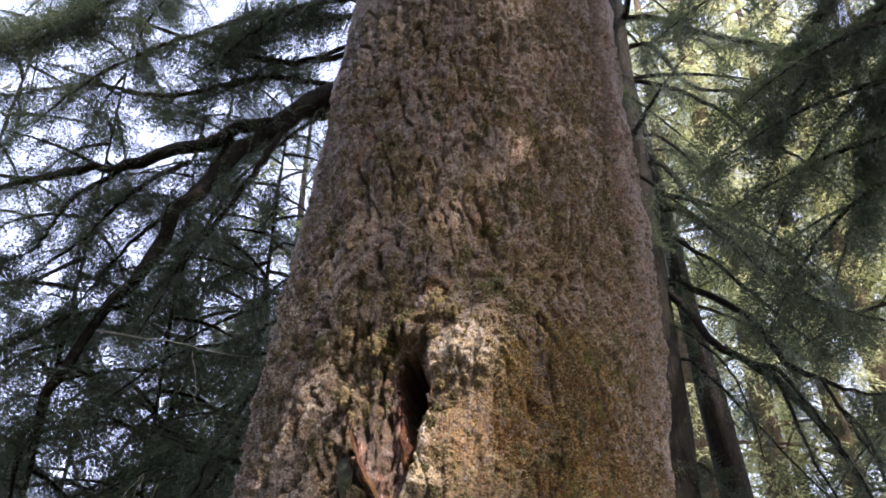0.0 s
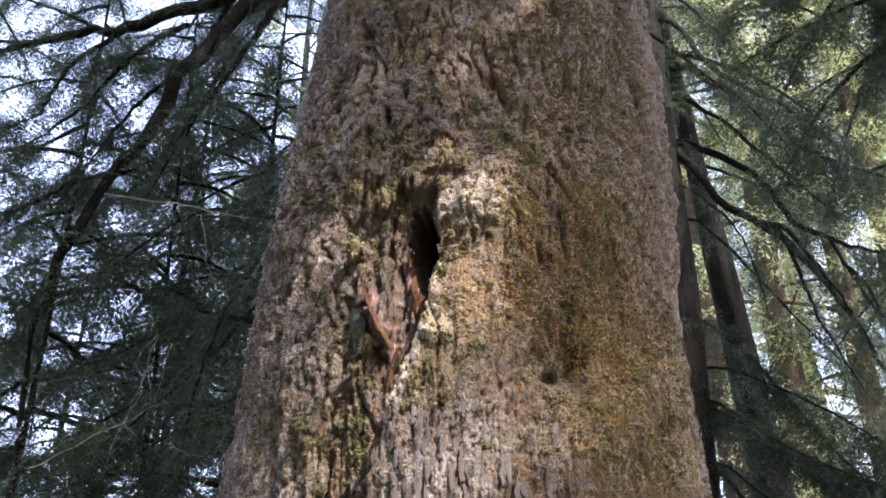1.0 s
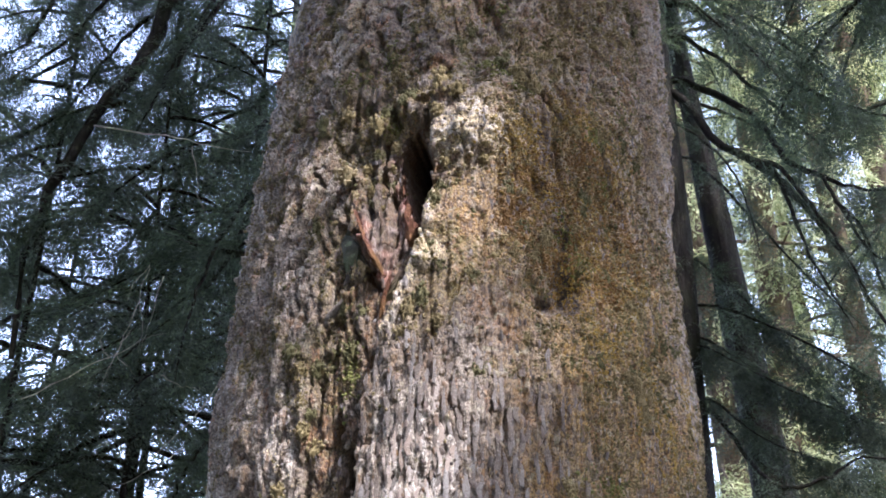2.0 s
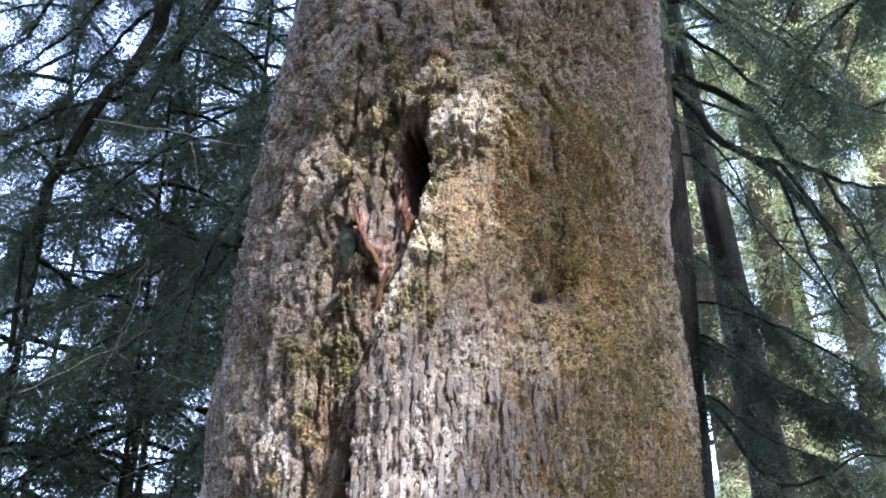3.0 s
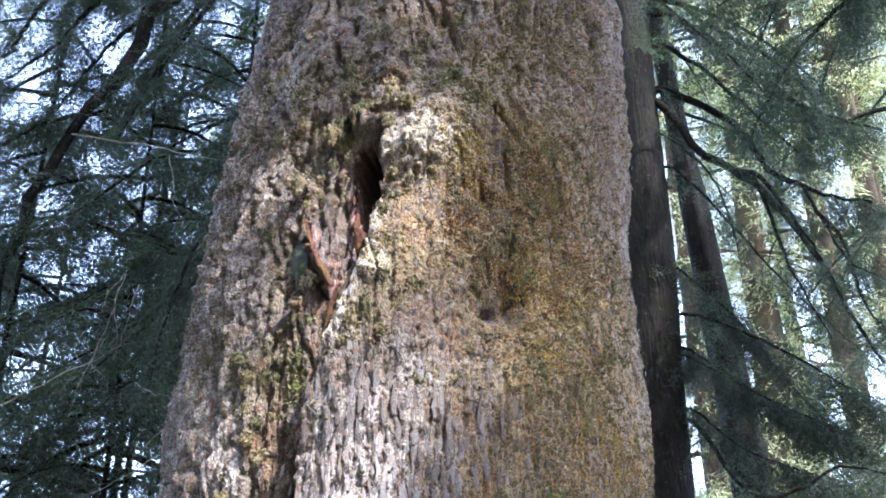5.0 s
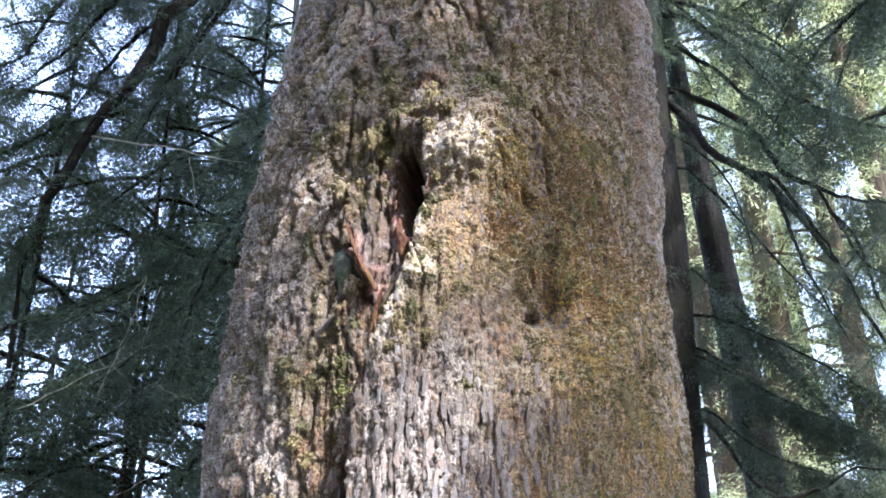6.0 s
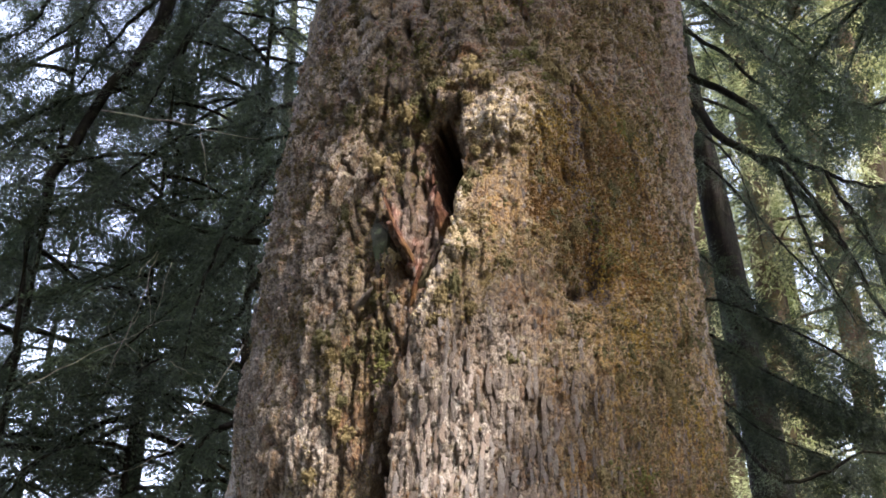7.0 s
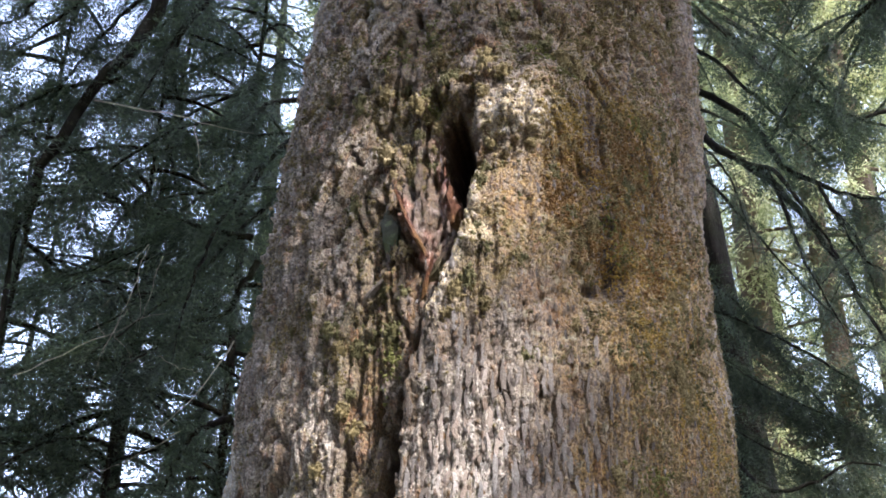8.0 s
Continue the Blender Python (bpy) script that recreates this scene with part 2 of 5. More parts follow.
def flake_bark():
    n = Nodes("flaking_bark", 0.55)
    geo = n.tree.nodes.new("ShaderNodeNewGeometry")
    fine = n.noise(0.01, 4, 0.65)
    c = n.ramp(geo.outputs["Random Per Island"], (0.0, (0.02, 0.014, 0.011)), (0.3, (0.065, 0.046, 0.036)), (0.55, (0.13, 0.10, 0.088)), (0.78, (0.17, 0.095, 0.036)), (0.92, (0.16, 0.13, 0.115)), (1.0, (0.26, 0.225, 0.20)))
    c = n.mix(n.ramp(fine, (0.48, 0.0), (0.68, 0.45)), c, (0.19, 0.155, 0.13))
    n.bump(fine, 0.004)
    return n.done(c)


FLAKE = flake_bark()


def litter():
    n = Nodes("forest_litter", 0.95)
    fine = n.noise(0.03, 6, 0.7)
    n.bump(fine, 0.03)
    return n.done(n.mix(n.ramp(n.noise(1.4, 4), (0.42, 0.0), (0.6, 1.0)), n.ramp(fine, (0.3, (0.05, 0.032, 0.02)), (0.7, (0.17, 0.11, 0.065))), (0.06, 0.075, 0.022)))


LITTER = litter()


# ---- building blocks ----
def mesh_from(name, verts, faces, material, smooth=False, floats=None):
    """A mesh from arrays of corners and of equal-sized faces."""
    me = bpy.data.meshes.new(name)
    verts, faces = np.asarray(verts, np.float32), np.asarray(faces, np.int32)
    k = faces.shape[1]
    me.vertices.add(len(verts))
    me.vertices.foreach_set("co", verts.ravel())
    me.loops.add(faces.size)
    me.loops.foreach_set("vertex_index", faces.ravel())
    me.polygons.add(len(faces))
    me.polygons.foreach_set("loop_start", np.arange(len(faces), dtype=np.int32) * k)
    me.polygons.foreach_set("use_smooth", np.full(len(faces), smooth))
    me.update(calc_edges=True)
    for key, values in (floats or {}).items():
        me.attributes.new(key, "FLOAT", "POINT").data.foreach_set("value", np.asarray(values, np.float32).ravel())
    me.materials.append(material)
    return me


def under(ob, parent, label="", kind=""):
    ob.parent = parent
    return tagged(ob, label, kind=kind)


def hashed(ix, iy, seed):
    h = (ix.astype(np.int64) * 374761393 + iy.astype(np.int64) * 668265263 + seed * 974634777) & 0x7FFFFFFF
    h = ((h ^ (h >> 13)) * 1274126177) & 0x7FFFFFFF
    h = ((h ^ (h >> 16)) * 1103515245) & 0x7FFFFFFF
    return ((h ^ (h >> 15)) & 0xFFFF) / 65535.0


def perlin(x, y, seed=0):
    """Smooth noise, about -1 to 1, at unit size."""
    ix, iy = np.floor(x), np.floor(y)
    fx, fy = x - ix, y - iy
    u, v = fx * fx * fx * (fx * (fx * 6 - 15) + 10), fy * fy * fy * (fy * (fy * 6 - 15) + 10)

    def corner(a, b):
        ang = hashed(ix + a, iy + b, seed) * 2 * np.pi
        return np.cos(ang) * (fx - a) + np.sin(ang) * (fy - b)

    low, high = corner(0, 0) * (1 - u) + corner(1, 0) * u, corner(0, 1) * (1 - u) + corner(1, 1) * u
    return (low * (1 - v) + high * v) * 1.5


def cells(x, y, seed=0):
    """Cracked plates: how far inside its plate a place lies, and the plate's own chance number."""
    ix, iy = np.floor(x), np.floor(y)
    best, second, own = np.full(x.shape, 9.0), np.full(x.shape, 9.0), np.zeros(x.shape)
    for a in (-1, 0, 1):
        for b in (-1, 0, 1):
            cx, cy = ix + a, iy + b
            d = np.hypot(cx + 0.15 + 0.7 * hashed(cx, cy, seed) - x, cy + 0.15 + 0.7 * hashed(cx, cy, seed + 7) - y)
            nearer = d < best
            second = np.where(nearer, best, np.minimum(second, d))
            own = np.where(nearer, hashed(cx, cy, seed + 13), own)
            best = np.where(nearer, d, best)
    return second - best, own


def smooth(a, b, x):
    t = np.clip((x - a) / (b - a), 0, 1)
    return t * t * (3 - 2 * t)


def blob(s, z, cs, cz, ws, wz):
    return np.exp(-(((s - cs) / ws) ** 2) - ((z - cz) / wz) ** 2)


def rings_tube(path, radii, sides=8, rough=0.0, seed=0):
    """Corners and faces of a tapered tube along a path."""
    path, radii = np.asarray(path, float), np.asarray(radii, float)
    n = len(path)
    tangent = np.gradient(path, axis=0)
    tangent /= np.linalg.norm(tangent, axis=1, keepdims=True) + 1e-9
    ref = np.array([0.31, 0.87, 0.39]) if abs(tangent[0, 2]) > 0.8 else np.array([0.0, 0.0, 1.0])
    e1 = np.cross(tangent, ref)
    e1 /= np.linalg.norm(e1, axis=1, keepdims=True) + 1e-9
    e2 = np.cross(tangent, e1)
    ang = np.arange(sides) * 2 * np.pi / sides
    wobble = 1 + rough * perlin(ang[None, :] * 1.3 + np.zeros((n, 1)), np.arange(n)[:, None] * 0.37 + np.zeros((1, sides)), seed)
    r = radii[:, None] * wobble
    v = path[:, None, :] + r[..., None] * (np.cos(ang)[None, :, None] * e1[:, None, :] + np.sin(ang)[None, :, None] * e2[:, None, :])
    i, j = np.meshgrid(np.arange(n - 1), np.arange(sides), indexing="ij")
    a, b = i * sides + j, i * sides + (j + 1) % sides
    return v.reshape(-1, 3), np.stack([a, b, b + sides, a + sides], -1).reshape(-1, 4)


def glide(points, n):
    """n places along a smooth line through the points."""
    p = np.asarray(points, float)
    p = np.vstack([2 * p[0] - p[1], p, 2 * p[-1] - p[-2]])
    out = []
    for t in np.linspace(0, len(p) - 3 - 1e-6, n):
        i = int(t)
        f, (a, b, c, d) = t - i, p[i:i + 4]
        out.append(0.5 * (2 * b + (c - a) * f + (2 * a - 5 * b + 4 * c - d) * f * f + (3 * b - a - 3 * c + d) * f ** 3))
    return np.array(out)


def make_spray(rng, length, leaf, gap, broad=0.36):
    """One flat, drooping spray of needles along x: slim three-cornered leaves and stalks."""
    tris = []

    def stalk(a, b, w):
        side = np.cross(b - a, (0, 0, 1.0))
        side = side / (np.linalg.norm(side) + 1e-9) * w
        tris.append([a - side, a + side, b])

    def needle(root, way):
        size = leaf * rng.uniform(0.7, 1.3)
        side = np.cross(way, (rng.normal(0, 0.4), rng.normal(0, 0.4), 1.0))
        side = side / (np.linalg.norm(side) + 1e-9) * size * broad * 0.5
        tris.append([root - way * size * 0.15, root + way * size * 0.5 + side, root + way * size - side * 0.6])

    bend = rng.uniform(0.25, 0.55)
    line = lambda t: np.array([length * t, 0.06 * length * math.sin(3 * t), -bend * length * t * t])
    stalk(line(0), line(0.55), 0.006)
    stalk(line(0.5), line(1), 0.004)
    t = 0.06
    while t < 1.0:
        for sign in (-1, 1):
            reach = length * 0.42 * (1 - t) ** 0.7 * rng.uniform(0.55, 1.1) + leaf
            ang = sign * radians(rng.uniform(38, 62))
            way = np.array([math.cos(ang), math.sin(ang), -rng.uniform(0.1, 0.5)])
            root = line(t)
            stalk(root, root + way * reach, 0.003)
            d = 0.0
            while d < reach:
                base = root + way * d + np.array([0, 0, -0.25 * d * d / max(reach, 0.01)])
                for turn in (-1, 1):
                    a2 = ang + turn * radians(rng.uniform(20, 60))
                    needle(base, np.array([math.cos(a2), math.sin(a2), rng.uniform(-0.6, 0.2)]))
                d += gap * rng.uniform(0.75, 1.25)
        t += gap * 1.6 / length
    return np.array(tris)


spray_rng = np.random.default_rng(5)
SPRAYS_MID = [make_spray(spray_rng, L, 0.068, 0.068, 0.36) for L in (0.8, 1.0, 0.7, 0.9)]
SPRAYS_FAR = [make_spray(spray_rng, L, 0.125, 0.125, 0.42) for L in (1.2, 1.5, 1.0, 1.3)]
SPRAYS_ROUND = [make_spray(spray_rng, L, 0.17, 0.15) for L in (1.2, 1.5, 1.0, 1.3)]
SPRAYS_HIGH = [make_spray(spray_rng, L, 0.23, 0.25, 0.34) for L in (1.6, 2.0, 1.4)]
SPRAYS_SHADE = [make_spray(spray_rng, L, 0.40, 0.40, 0.42) for L in (1.6, 2.0, 1.4)]


def spread(sprays, placed):
    """All sprays of a crown, each turned about and moved: rows of place, heading, pitch, roll, size, kind."""
    out = []
    for (p, yaw, pitch, roll, size, k) in placed:
        m = np.array((Matrix.Rotation(yaw, 3, "Z") @ Matrix.Rotation(pitch, 3, "Y") @ Matrix.Rotation(roll, 3, "X"))) * size
        out.append(sprays[k % len(sprays)].reshape(-1, 3) @ m.T + p)
    v = np.vstack(out)
    return v, np.arange(len(v)).reshape(-1, 3)


def limb_path(rng, root, yaw, length, rise, droop, n=9):
    t = np.linspace(0, 1, n)
    sway = rng.normal(0, 0.05) * length * np.sin(t * 3)
    c, s = math.cos(yaw), math.sin(yaw)
    return np.stack([root[0] + c * length * t - s * sway, root[1] + s * length * t + c * sway, root[2] + length * (rise * t - droop * t * t)], 1)


def dress(rng, path, count, size, start=0.15, hang=0.5, fan=0.9):
    """Sprays along a limb, to both sides of it and hanging."""
    rows = []
    for _ in range(count):
        t = start + (1 - start) * rng.random() ** 0.8
        i = min(int(t * (len(path) - 1)), len(path) - 2)
        f = t * (len(path) - 1) - i
        way = path[i + 1] - path[i]
        yaw = math.atan2(way[1], way[0]) + rng.choice((-1, 1)) * rng.uniform(0.1, fan)
        rows.append((path[i] * (1 - f) + path[i + 1] * f, yaw, rng.normal(hang, 0.35), rng.normal(0, 0.5), size * rng.uniform(0.6, 1.25), int(rng.integers(0, 99))))
    return rows


def cleared(v, gaps):
    """Leaves out what would stand in a gap of the crown: rows of a place on its middle line, the line's way, its radius."""
    tri = v.reshape(-1, 3, 3)
    keep = np.ones(len(tri), bool)
    for a, w, r in gaps:
        rel = tri.mean(1) - a
        keep &= np.linalg.norm(rel - (rel @ w)[:, None] * w, axis=1) > r
    tri = tri[keep]
    return tri.reshape(-1, 3), np.arange(3 * len(tri)).reshape(-1, 3)


def near_gap(path, gaps):
    """Whether a limb would cross the middle of a gap."""
    t = np.linspace(0, len(path) - 1, 60)
    fine = np.stack([np.interp(t, np.arange(len(path)), path[:, k]) for k in range(3)], 1)
    return any(np.linalg.norm((fine - a) - ((fine - a) @ w)[:, None] * w, axis=1).min() < 0.55 * r for a, w, r in gaps)


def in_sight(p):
    """Whether a place lies within the camera's view, past the giant's sides."""
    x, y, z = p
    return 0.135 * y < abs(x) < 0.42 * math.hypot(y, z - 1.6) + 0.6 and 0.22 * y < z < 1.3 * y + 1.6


def conifer(name, label, group, base, height, radius, lowest, limbs, reach, per_limb, seed, sprays, leaf, bark, extra=(), size=1.0, highest=0.97, gaps=(), hang=0.5, tilt=(0, 0), twigs=(), full=True):
    """A forest tree: trunk, limbs of its own and a crown. extra: limbs with a path of their own (points, first radius, sprays, spray size)."""
    rng = np.random.default_rng(seed)
    tree = tagged(new(name), label, "tree", group)
    tree.location = base
    z = np.concatenate([np.linspace(0, 1.5, 6), np.linspace(2, height, 26)])
    r = radius * (1 - 0.93 * (z / height) ** 1.15) + radius * 0.55 * np.exp(-z / 0.6)
    bend = np.stack([0.12 * np.sin(z * 0.21 + seed) - 0.12 * math.sin(seed) + tilt[0] * z, 0.1 * np.cos(z * 0.17 + seed) - 0.1 * math.cos(seed) + tilt[1] * z, z - 0.05], 1)
    v, f = rings_tube(bend, r, 24, 0.2, seed)
    under(new("trunk", mesh_from("trunk", v, f, bark, True)), tree)
    rows = []
    for i in range(limbs):
        h = lowest + (height * highest - lowest) * (i + rng.random()) / limbs
        length = reach * (1 - (h / height) ** 1.6) ** 0.75 * rng.uniform(0.75, 1.2) + 0.4
        at = np.array([np.interp(h, z, bend[:, 0]), np.interp(h, z, bend[:, 1]), h])
        path = limb_path(rng, at, i * 2.399 + rng.normal(0, 0.25), length, rng.uniform(-0.15, 0.3), rng.uniform(0.3, 0.7))
        if near_gap(path + np.asarray(base), gaps):
            continue
        w = np.linspace(0.018 + 0.012 * length, 0.006, len(path))
        v, f = rings_tube(path, w, 5)
        under(new("limb", mesh_from("limb", v, f, bark, True)), tree)
        rows += dress(rng, path, max(4, int(per_limb * length / reach)), size, 0.04, hang)
    for points, first, count, spray_size in extra:
        path = glide(np.asarray(points, float) - np.asarray(base, float), 26)
        path[1:-1] += rng.normal(0, first * 0.22, (24, 3))
        v, f = rings_tube(path, first * np.linspace(1, 0.12, 26) ** 0.8, 8, 0.25, seed)
        under(new("limb", mesh_from("limb", v, f, bark, True)), tree)
        rows += dress(rng, path, count, spray_size, 0.1, hang, 1.3)
    for points, first in twigs:
        path = glide(np.asarray(points, float) - np.asarray(base, float), 12)
        path[1:-1] += rng.normal(0, 0.012, (10, 3))
        v, f = rings_tube(path, 0.6 * first * np.linspace(1, 0.25, 12), 5)
        under(new("dead_twig", mesh_from("dead_twig", v, f, TWIG, True)), tree, "bare pale dead twig")
    # sprays outside the camera's view are mostly left out
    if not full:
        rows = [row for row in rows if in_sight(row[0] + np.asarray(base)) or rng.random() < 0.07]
    if rows:
        local = [(np.asarray(a) - np.asarray(base), w, g) for a, w, g in gaps]
        v, f = cleared(spread(sprays, rows)[0], local)
        under(new("crown", mesh_from("crown", v, f, leaf)), tree, kind="stuff")
    return tree


# ---- ground ----
def ground_sheet():
    ax = np.concatenate([-np.geomspace(600, 30, 14), np.linspace(-28, 28, 57), np.geomspace(30, 600, 14)])
    x, y = np.meshgrid(ax, ax + 8, indexing="ij")
    z = 0.22 * perlin(x / 6, y / 6, 3) + 0.07 * perlin(x / 1.7, y / 1.7, 4) - 0.02
    n = len(ax)
    i, j = np.meshgrid(np.arange(n - 1), np.arange(n - 1), indexing="ij")
    a = i * n + j
    f = np.stack([a, a + n, a + n + 1, a + 1], -1).reshape(-1, 4)
    tagged(new("ground", mesh_from("ground", np.stack([x, y, z], -1).reshape(-1, 3), f, LITTER, True)), "brown forest floor of needles with mossy patches", "ground", kind="structure")


ground_sheet()

# ---- the great tree ----
ARC = 1.72  # metres of bark for a turn of one radian


def spine(z):
    """Middle and radius of the great trunk at a height."""
    u = np.asarray(z, float) - 4
    v = np.clip(u, -4, 4.5)
    r = 1.656 - 0.07 * smooth(3.6, 2.6, np.asarray(z, float)) - 0.0295 * u - 0.0017 * v * v + 0.5 * np.exp(-np.clip(z, 0, None) / 0.7)
    return 0.069 + 0.0453 * u, 7.597 + 0.0998 * u, np.maximum(r, 0.15)


CRACK_Z = np.array([2.0, 2.83, 3.08, 3.34, 3.59, 3.84, 4.06, 4.33, 4.54, 4.80, 5.05])
CRACK_S = np.array([-0.60, -0.602, -0.598, -0.598, -0.548, -0.489, -0.42, -0.335, -0.294, -0.27, -0.25])
SPLIT_Z = np.array([4.10, 4.23, 4.45, 4.66, 4.93, 5.12, 5.30])
SPLIT_S = np.array([-0.44, -0.509, -0.637, -0.727, -0.796, -0.84, -0.72])


# pits and fissures: place, half width, half height, depth, lean
PITS_HIGH = [
    (-0.33, 5.75, 0.05, 0.035, 0.13, 0), (-0.55, 5.68, 0.035, 0.10, 0.17, 0.2), (-0.76, 6.50, 0.035, 0.09, 0.16, 0.3), (0.33, 5.93, 0.03, 0.12, 0.12, 0.6),
    (0.52, 5.79, 0.026, 0.21, 0.17, 0.65), (0.80, 6.34, 0.045, 0.06, 0.15, 2.6), (0.62, 5.22, 0.022, 0.25, 0.11, 0.1), (1.05, 5.35, 0.025, 0.2, 0.10, 0.3),
    (1.32, 4.85, 0.022, 0.25, 0.10, 0.15), (0.72, 5.85, 0.03, 0.16, 0.10, 0.4), (-0.62, 5.45, 0.03, 0.06, 0.12, 0),
]
PITS_LOW = [
    (-0.98, 5.55, 0.03, 0.16, 0.12, -0.4), (-1.15, 5.2, 0.03, 0.22, 0.12, -0.4), (-1.0, 4.7, 0.03, 0.2, 0.10, -0.3), (-0.93, 4.05, 0.04, 0.12, 0.07, -0.5),
    (-0.93, 3.62, 0.03, 0.26, 0.08, 0), (-1.35, 3.5, 0.025, 0.4, 0.08, 0), (-0.98, 3.05, 0.03, 0.2, 0.08, 0), (-0.78, 3.35, 0.02, 0.25, 0.08, 0),
    (0.45, 5.0, 0.03, 0.14, 0.10, 0.2), (0.2, 6.6, 0.03, 0.2, 0.10, 0.3), (0.75, 7.7, 0.04, 0.12, 0.12, 0.4),
]


def bark_field(s, z):
    """Relief of the great trunk's bark and its coats, by the way round (s) and the height (z), in metres."""
    ws, wz = s + 0.05 * perlin(s / 0.22, z / 0.3, 21), z + 0.06 * perlin(s / 0.2, z / 0.28, 22)
    e1, p1 = cells(ws / 0.072, wz / 0.115, 31)
    e2, p2 = cells((s + 0.012 * perlin(s / 0.15, z / 0.25, 27)) / 0.042, wz / 0.19, 41)
    low = smooth(4.6, 3.4, z + 0.35 * perlin(s / 0.7, z / 0.5, 5)) * 0.85 + 0.1
    edge = e1 * (1 - low) + e2 * low
    plate = p1 * (1 - low) + p2 * low
    up = smooth(0.0, 0.075, edge)
    d = (0.036 - 0.018 * low) * (up - 0.75) + (0.042 - 0.028 * low) * (plate - 0.5) * up
    d = d - 0.040 * (1 - up) ** 2 * (1 - low) * smooth(-0.3, 0.3, perlin(s / 0.2, z / 0.2, 58) + 0.15)
    flute = 1 - 2 * np.abs(perlin((s + 0.12 * perlin(s / 0.6, z / 0.7, 23)) / 0.17, z / 1.1, 6))
    d = d + (0.030 - 0.012 * low + 0.025 * smooth(-0.6, -1.1, s)) * flute + 0.065 * perlin(s / 0.55, z / 0.9, 7) + 0.020 * perlin(s / 0.09, z / 0.10, 24) * (1 - 0.7 * low) + 0.010 * perlin(s / 0.032, z / 0.036, 8)
    d = d + 0.018 * low * (1 - 2 * np.abs(perlin(s / 0.028, z / 0.35, 25)))
    d = d - 0.022 * low * smooth(0.14, 0.02, np.abs(perlin((s + 0.015 * perlin(s / 0.06, z / 0.1, 53)) / 0.055, z / 0.42, 54))) * smooth(-0.2, 0.15, perlin(s / 0.15, z / 0.25, 55))
    # long fissures between the ribs of bark
    cleft = smooth(0.13, 0.02, np.abs(perlin((s + 0.05 * perlin(s / 0.25, z / 0.3, 42)) / 0.19, z / 0.85, 43))) * smooth(-0.25, 0.1, perlin(s / 0.3, z / 0.45, 44) + 0.2 * smooth(-0.4, -0.9, s))
    d = d - (0.05 + 0.05 * smooth(-0.4, -0.9, s)) * (1 - 0.6 * low) * cleft
    flank = smooth(-0.5, -0.8, s) * smooth(5.3, 4.5, z)
    rib = smooth(0.02, 0.16, np.abs(perlin((s + 0.02 * perlin(s / 0.08, z / 0.14, 47)) / 0.07, z / 0.55, 46)))
    d = d + 0.055 * flank * (rib - 0.8) + 0.022 * flank * (1 - 2 * np.abs(perlin(s / 0.036, z / 0.4, 59)))
    # slanting ridges on the shaded flank
    slant = smooth(-0.75, -1.05, s + 0.1 * perlin(s / 0.3, z / 0.3, 36)) * smooth(4.7, 5.1, z) * smooth(7.6, 6.6, z)
    ridge = 1 - 2 * np.abs(perlin((s - 0.45 * z + 0.03 * perlin(s / 0.1, z / 0.15, 38)) / 0.105, z / 0.9, 37))
    d = d + 0.045 * slant * ridge
    d = d - 0.10 * smooth(-1.1, -1.9, s) * smooth(4.2, 2.8, z)
    apron = np.clip(1.25 * blob(s, z, 0.12, 4.75, 0.42, 0.48), 0, 1)
    d = d * (1 - 0.45 * apron)
    # the burl side stands proud, the other side falls back
    crack_s = np.interp(z, CRACK_Z, CRACK_S) + 0.02 * perlin(z / 0.09, z * 0, 9)
    right = smooth(-0.015, 0.04, s - crack_s)
    held = smooth(6.1, 5.5, z)
    d = d + held * (right * 0.16 * np.exp(-((s - 0.1) / 0.85) ** 2) - (1 - right) * 0.10 * np.exp(-((s + 0.75) / 0.5) ** 2))
    crack = np.exp(-((s - crack_s + 0.012) / (0.030 + 0.008 * smooth(4.2, 3.9, z))) ** 4) * smooth(5.0, 4.8, z) * smooth(2.2, 2.6, z)
    crack = crack + 0.8 * np.exp(-((s - crack_s + 0.085 + 0.02 * perlin(z / 0.11, z * 0, 28)) / 0.016) ** 2) * smooth(3.32, 3.2, z)
    # the burl and the lumps round the hollow
    burl = blob(s, z, 0.0, 5.33, 0.22, 0.23)
    fold = perlin(s / 0.085, z / 0.075, 10) + 0.5 * perlin(s / 0.04, z / 0.04, 49)
    d = d + 0.13 * burl + 0.040 * burl * fold
    for cs, cz, w, h in ((-0.46, 5.77, 0.10, 0.07), (-0.18, 5.78, 0.11, 0.10), (-0.66, 5.65, 0.09, 0.07), (-0.88, 5.25, 0.07, 0.11), (-0.70, 4.43, 0.06, 0.06),
                         (-0.78, 4.28, 0.05, 0.09), (-0.80, 5.93, 0.12, 0.06), (0.05, 5.72, 0.16, 0.05), (0.30, 6.0, 0.2, 0.05), (-0.38, 5.63, 0.13, 0.13), (-1.1, 3.88, 0.08, 0.06), (-0.2, 4.36, 0.1, 0.07)):
        d = d + h * blob(s, z, cs, cz, w, w)
    for cs, cz, w, v, deep, lean in PITS_HIGH + PITS_LOW:
        d = d - deep * np.exp(-((s - cs + lean * (z - cz)) / w) ** 2 - ((z - cz) / v) ** 2)
    edge_s = (s - crack_s - 0.06 - 0.02 * perlin(z / 0.07, z * 0, 39)) / 0.045
    d = d + 0.045 * np.exp(-edge_s ** 2) * smooth(3.75, 3.9, z) * smooth(4.95, 4.8, z) * (1 + 0.8 * perlin(s / 0.05, z / 0.06, 56))
    # torn wood between the split and the crack
    split_s = np.interp(z, SPLIT_Z, SPLIT_S) + 0.035 * perlin(s / 0.05, z / 0.05, 30)
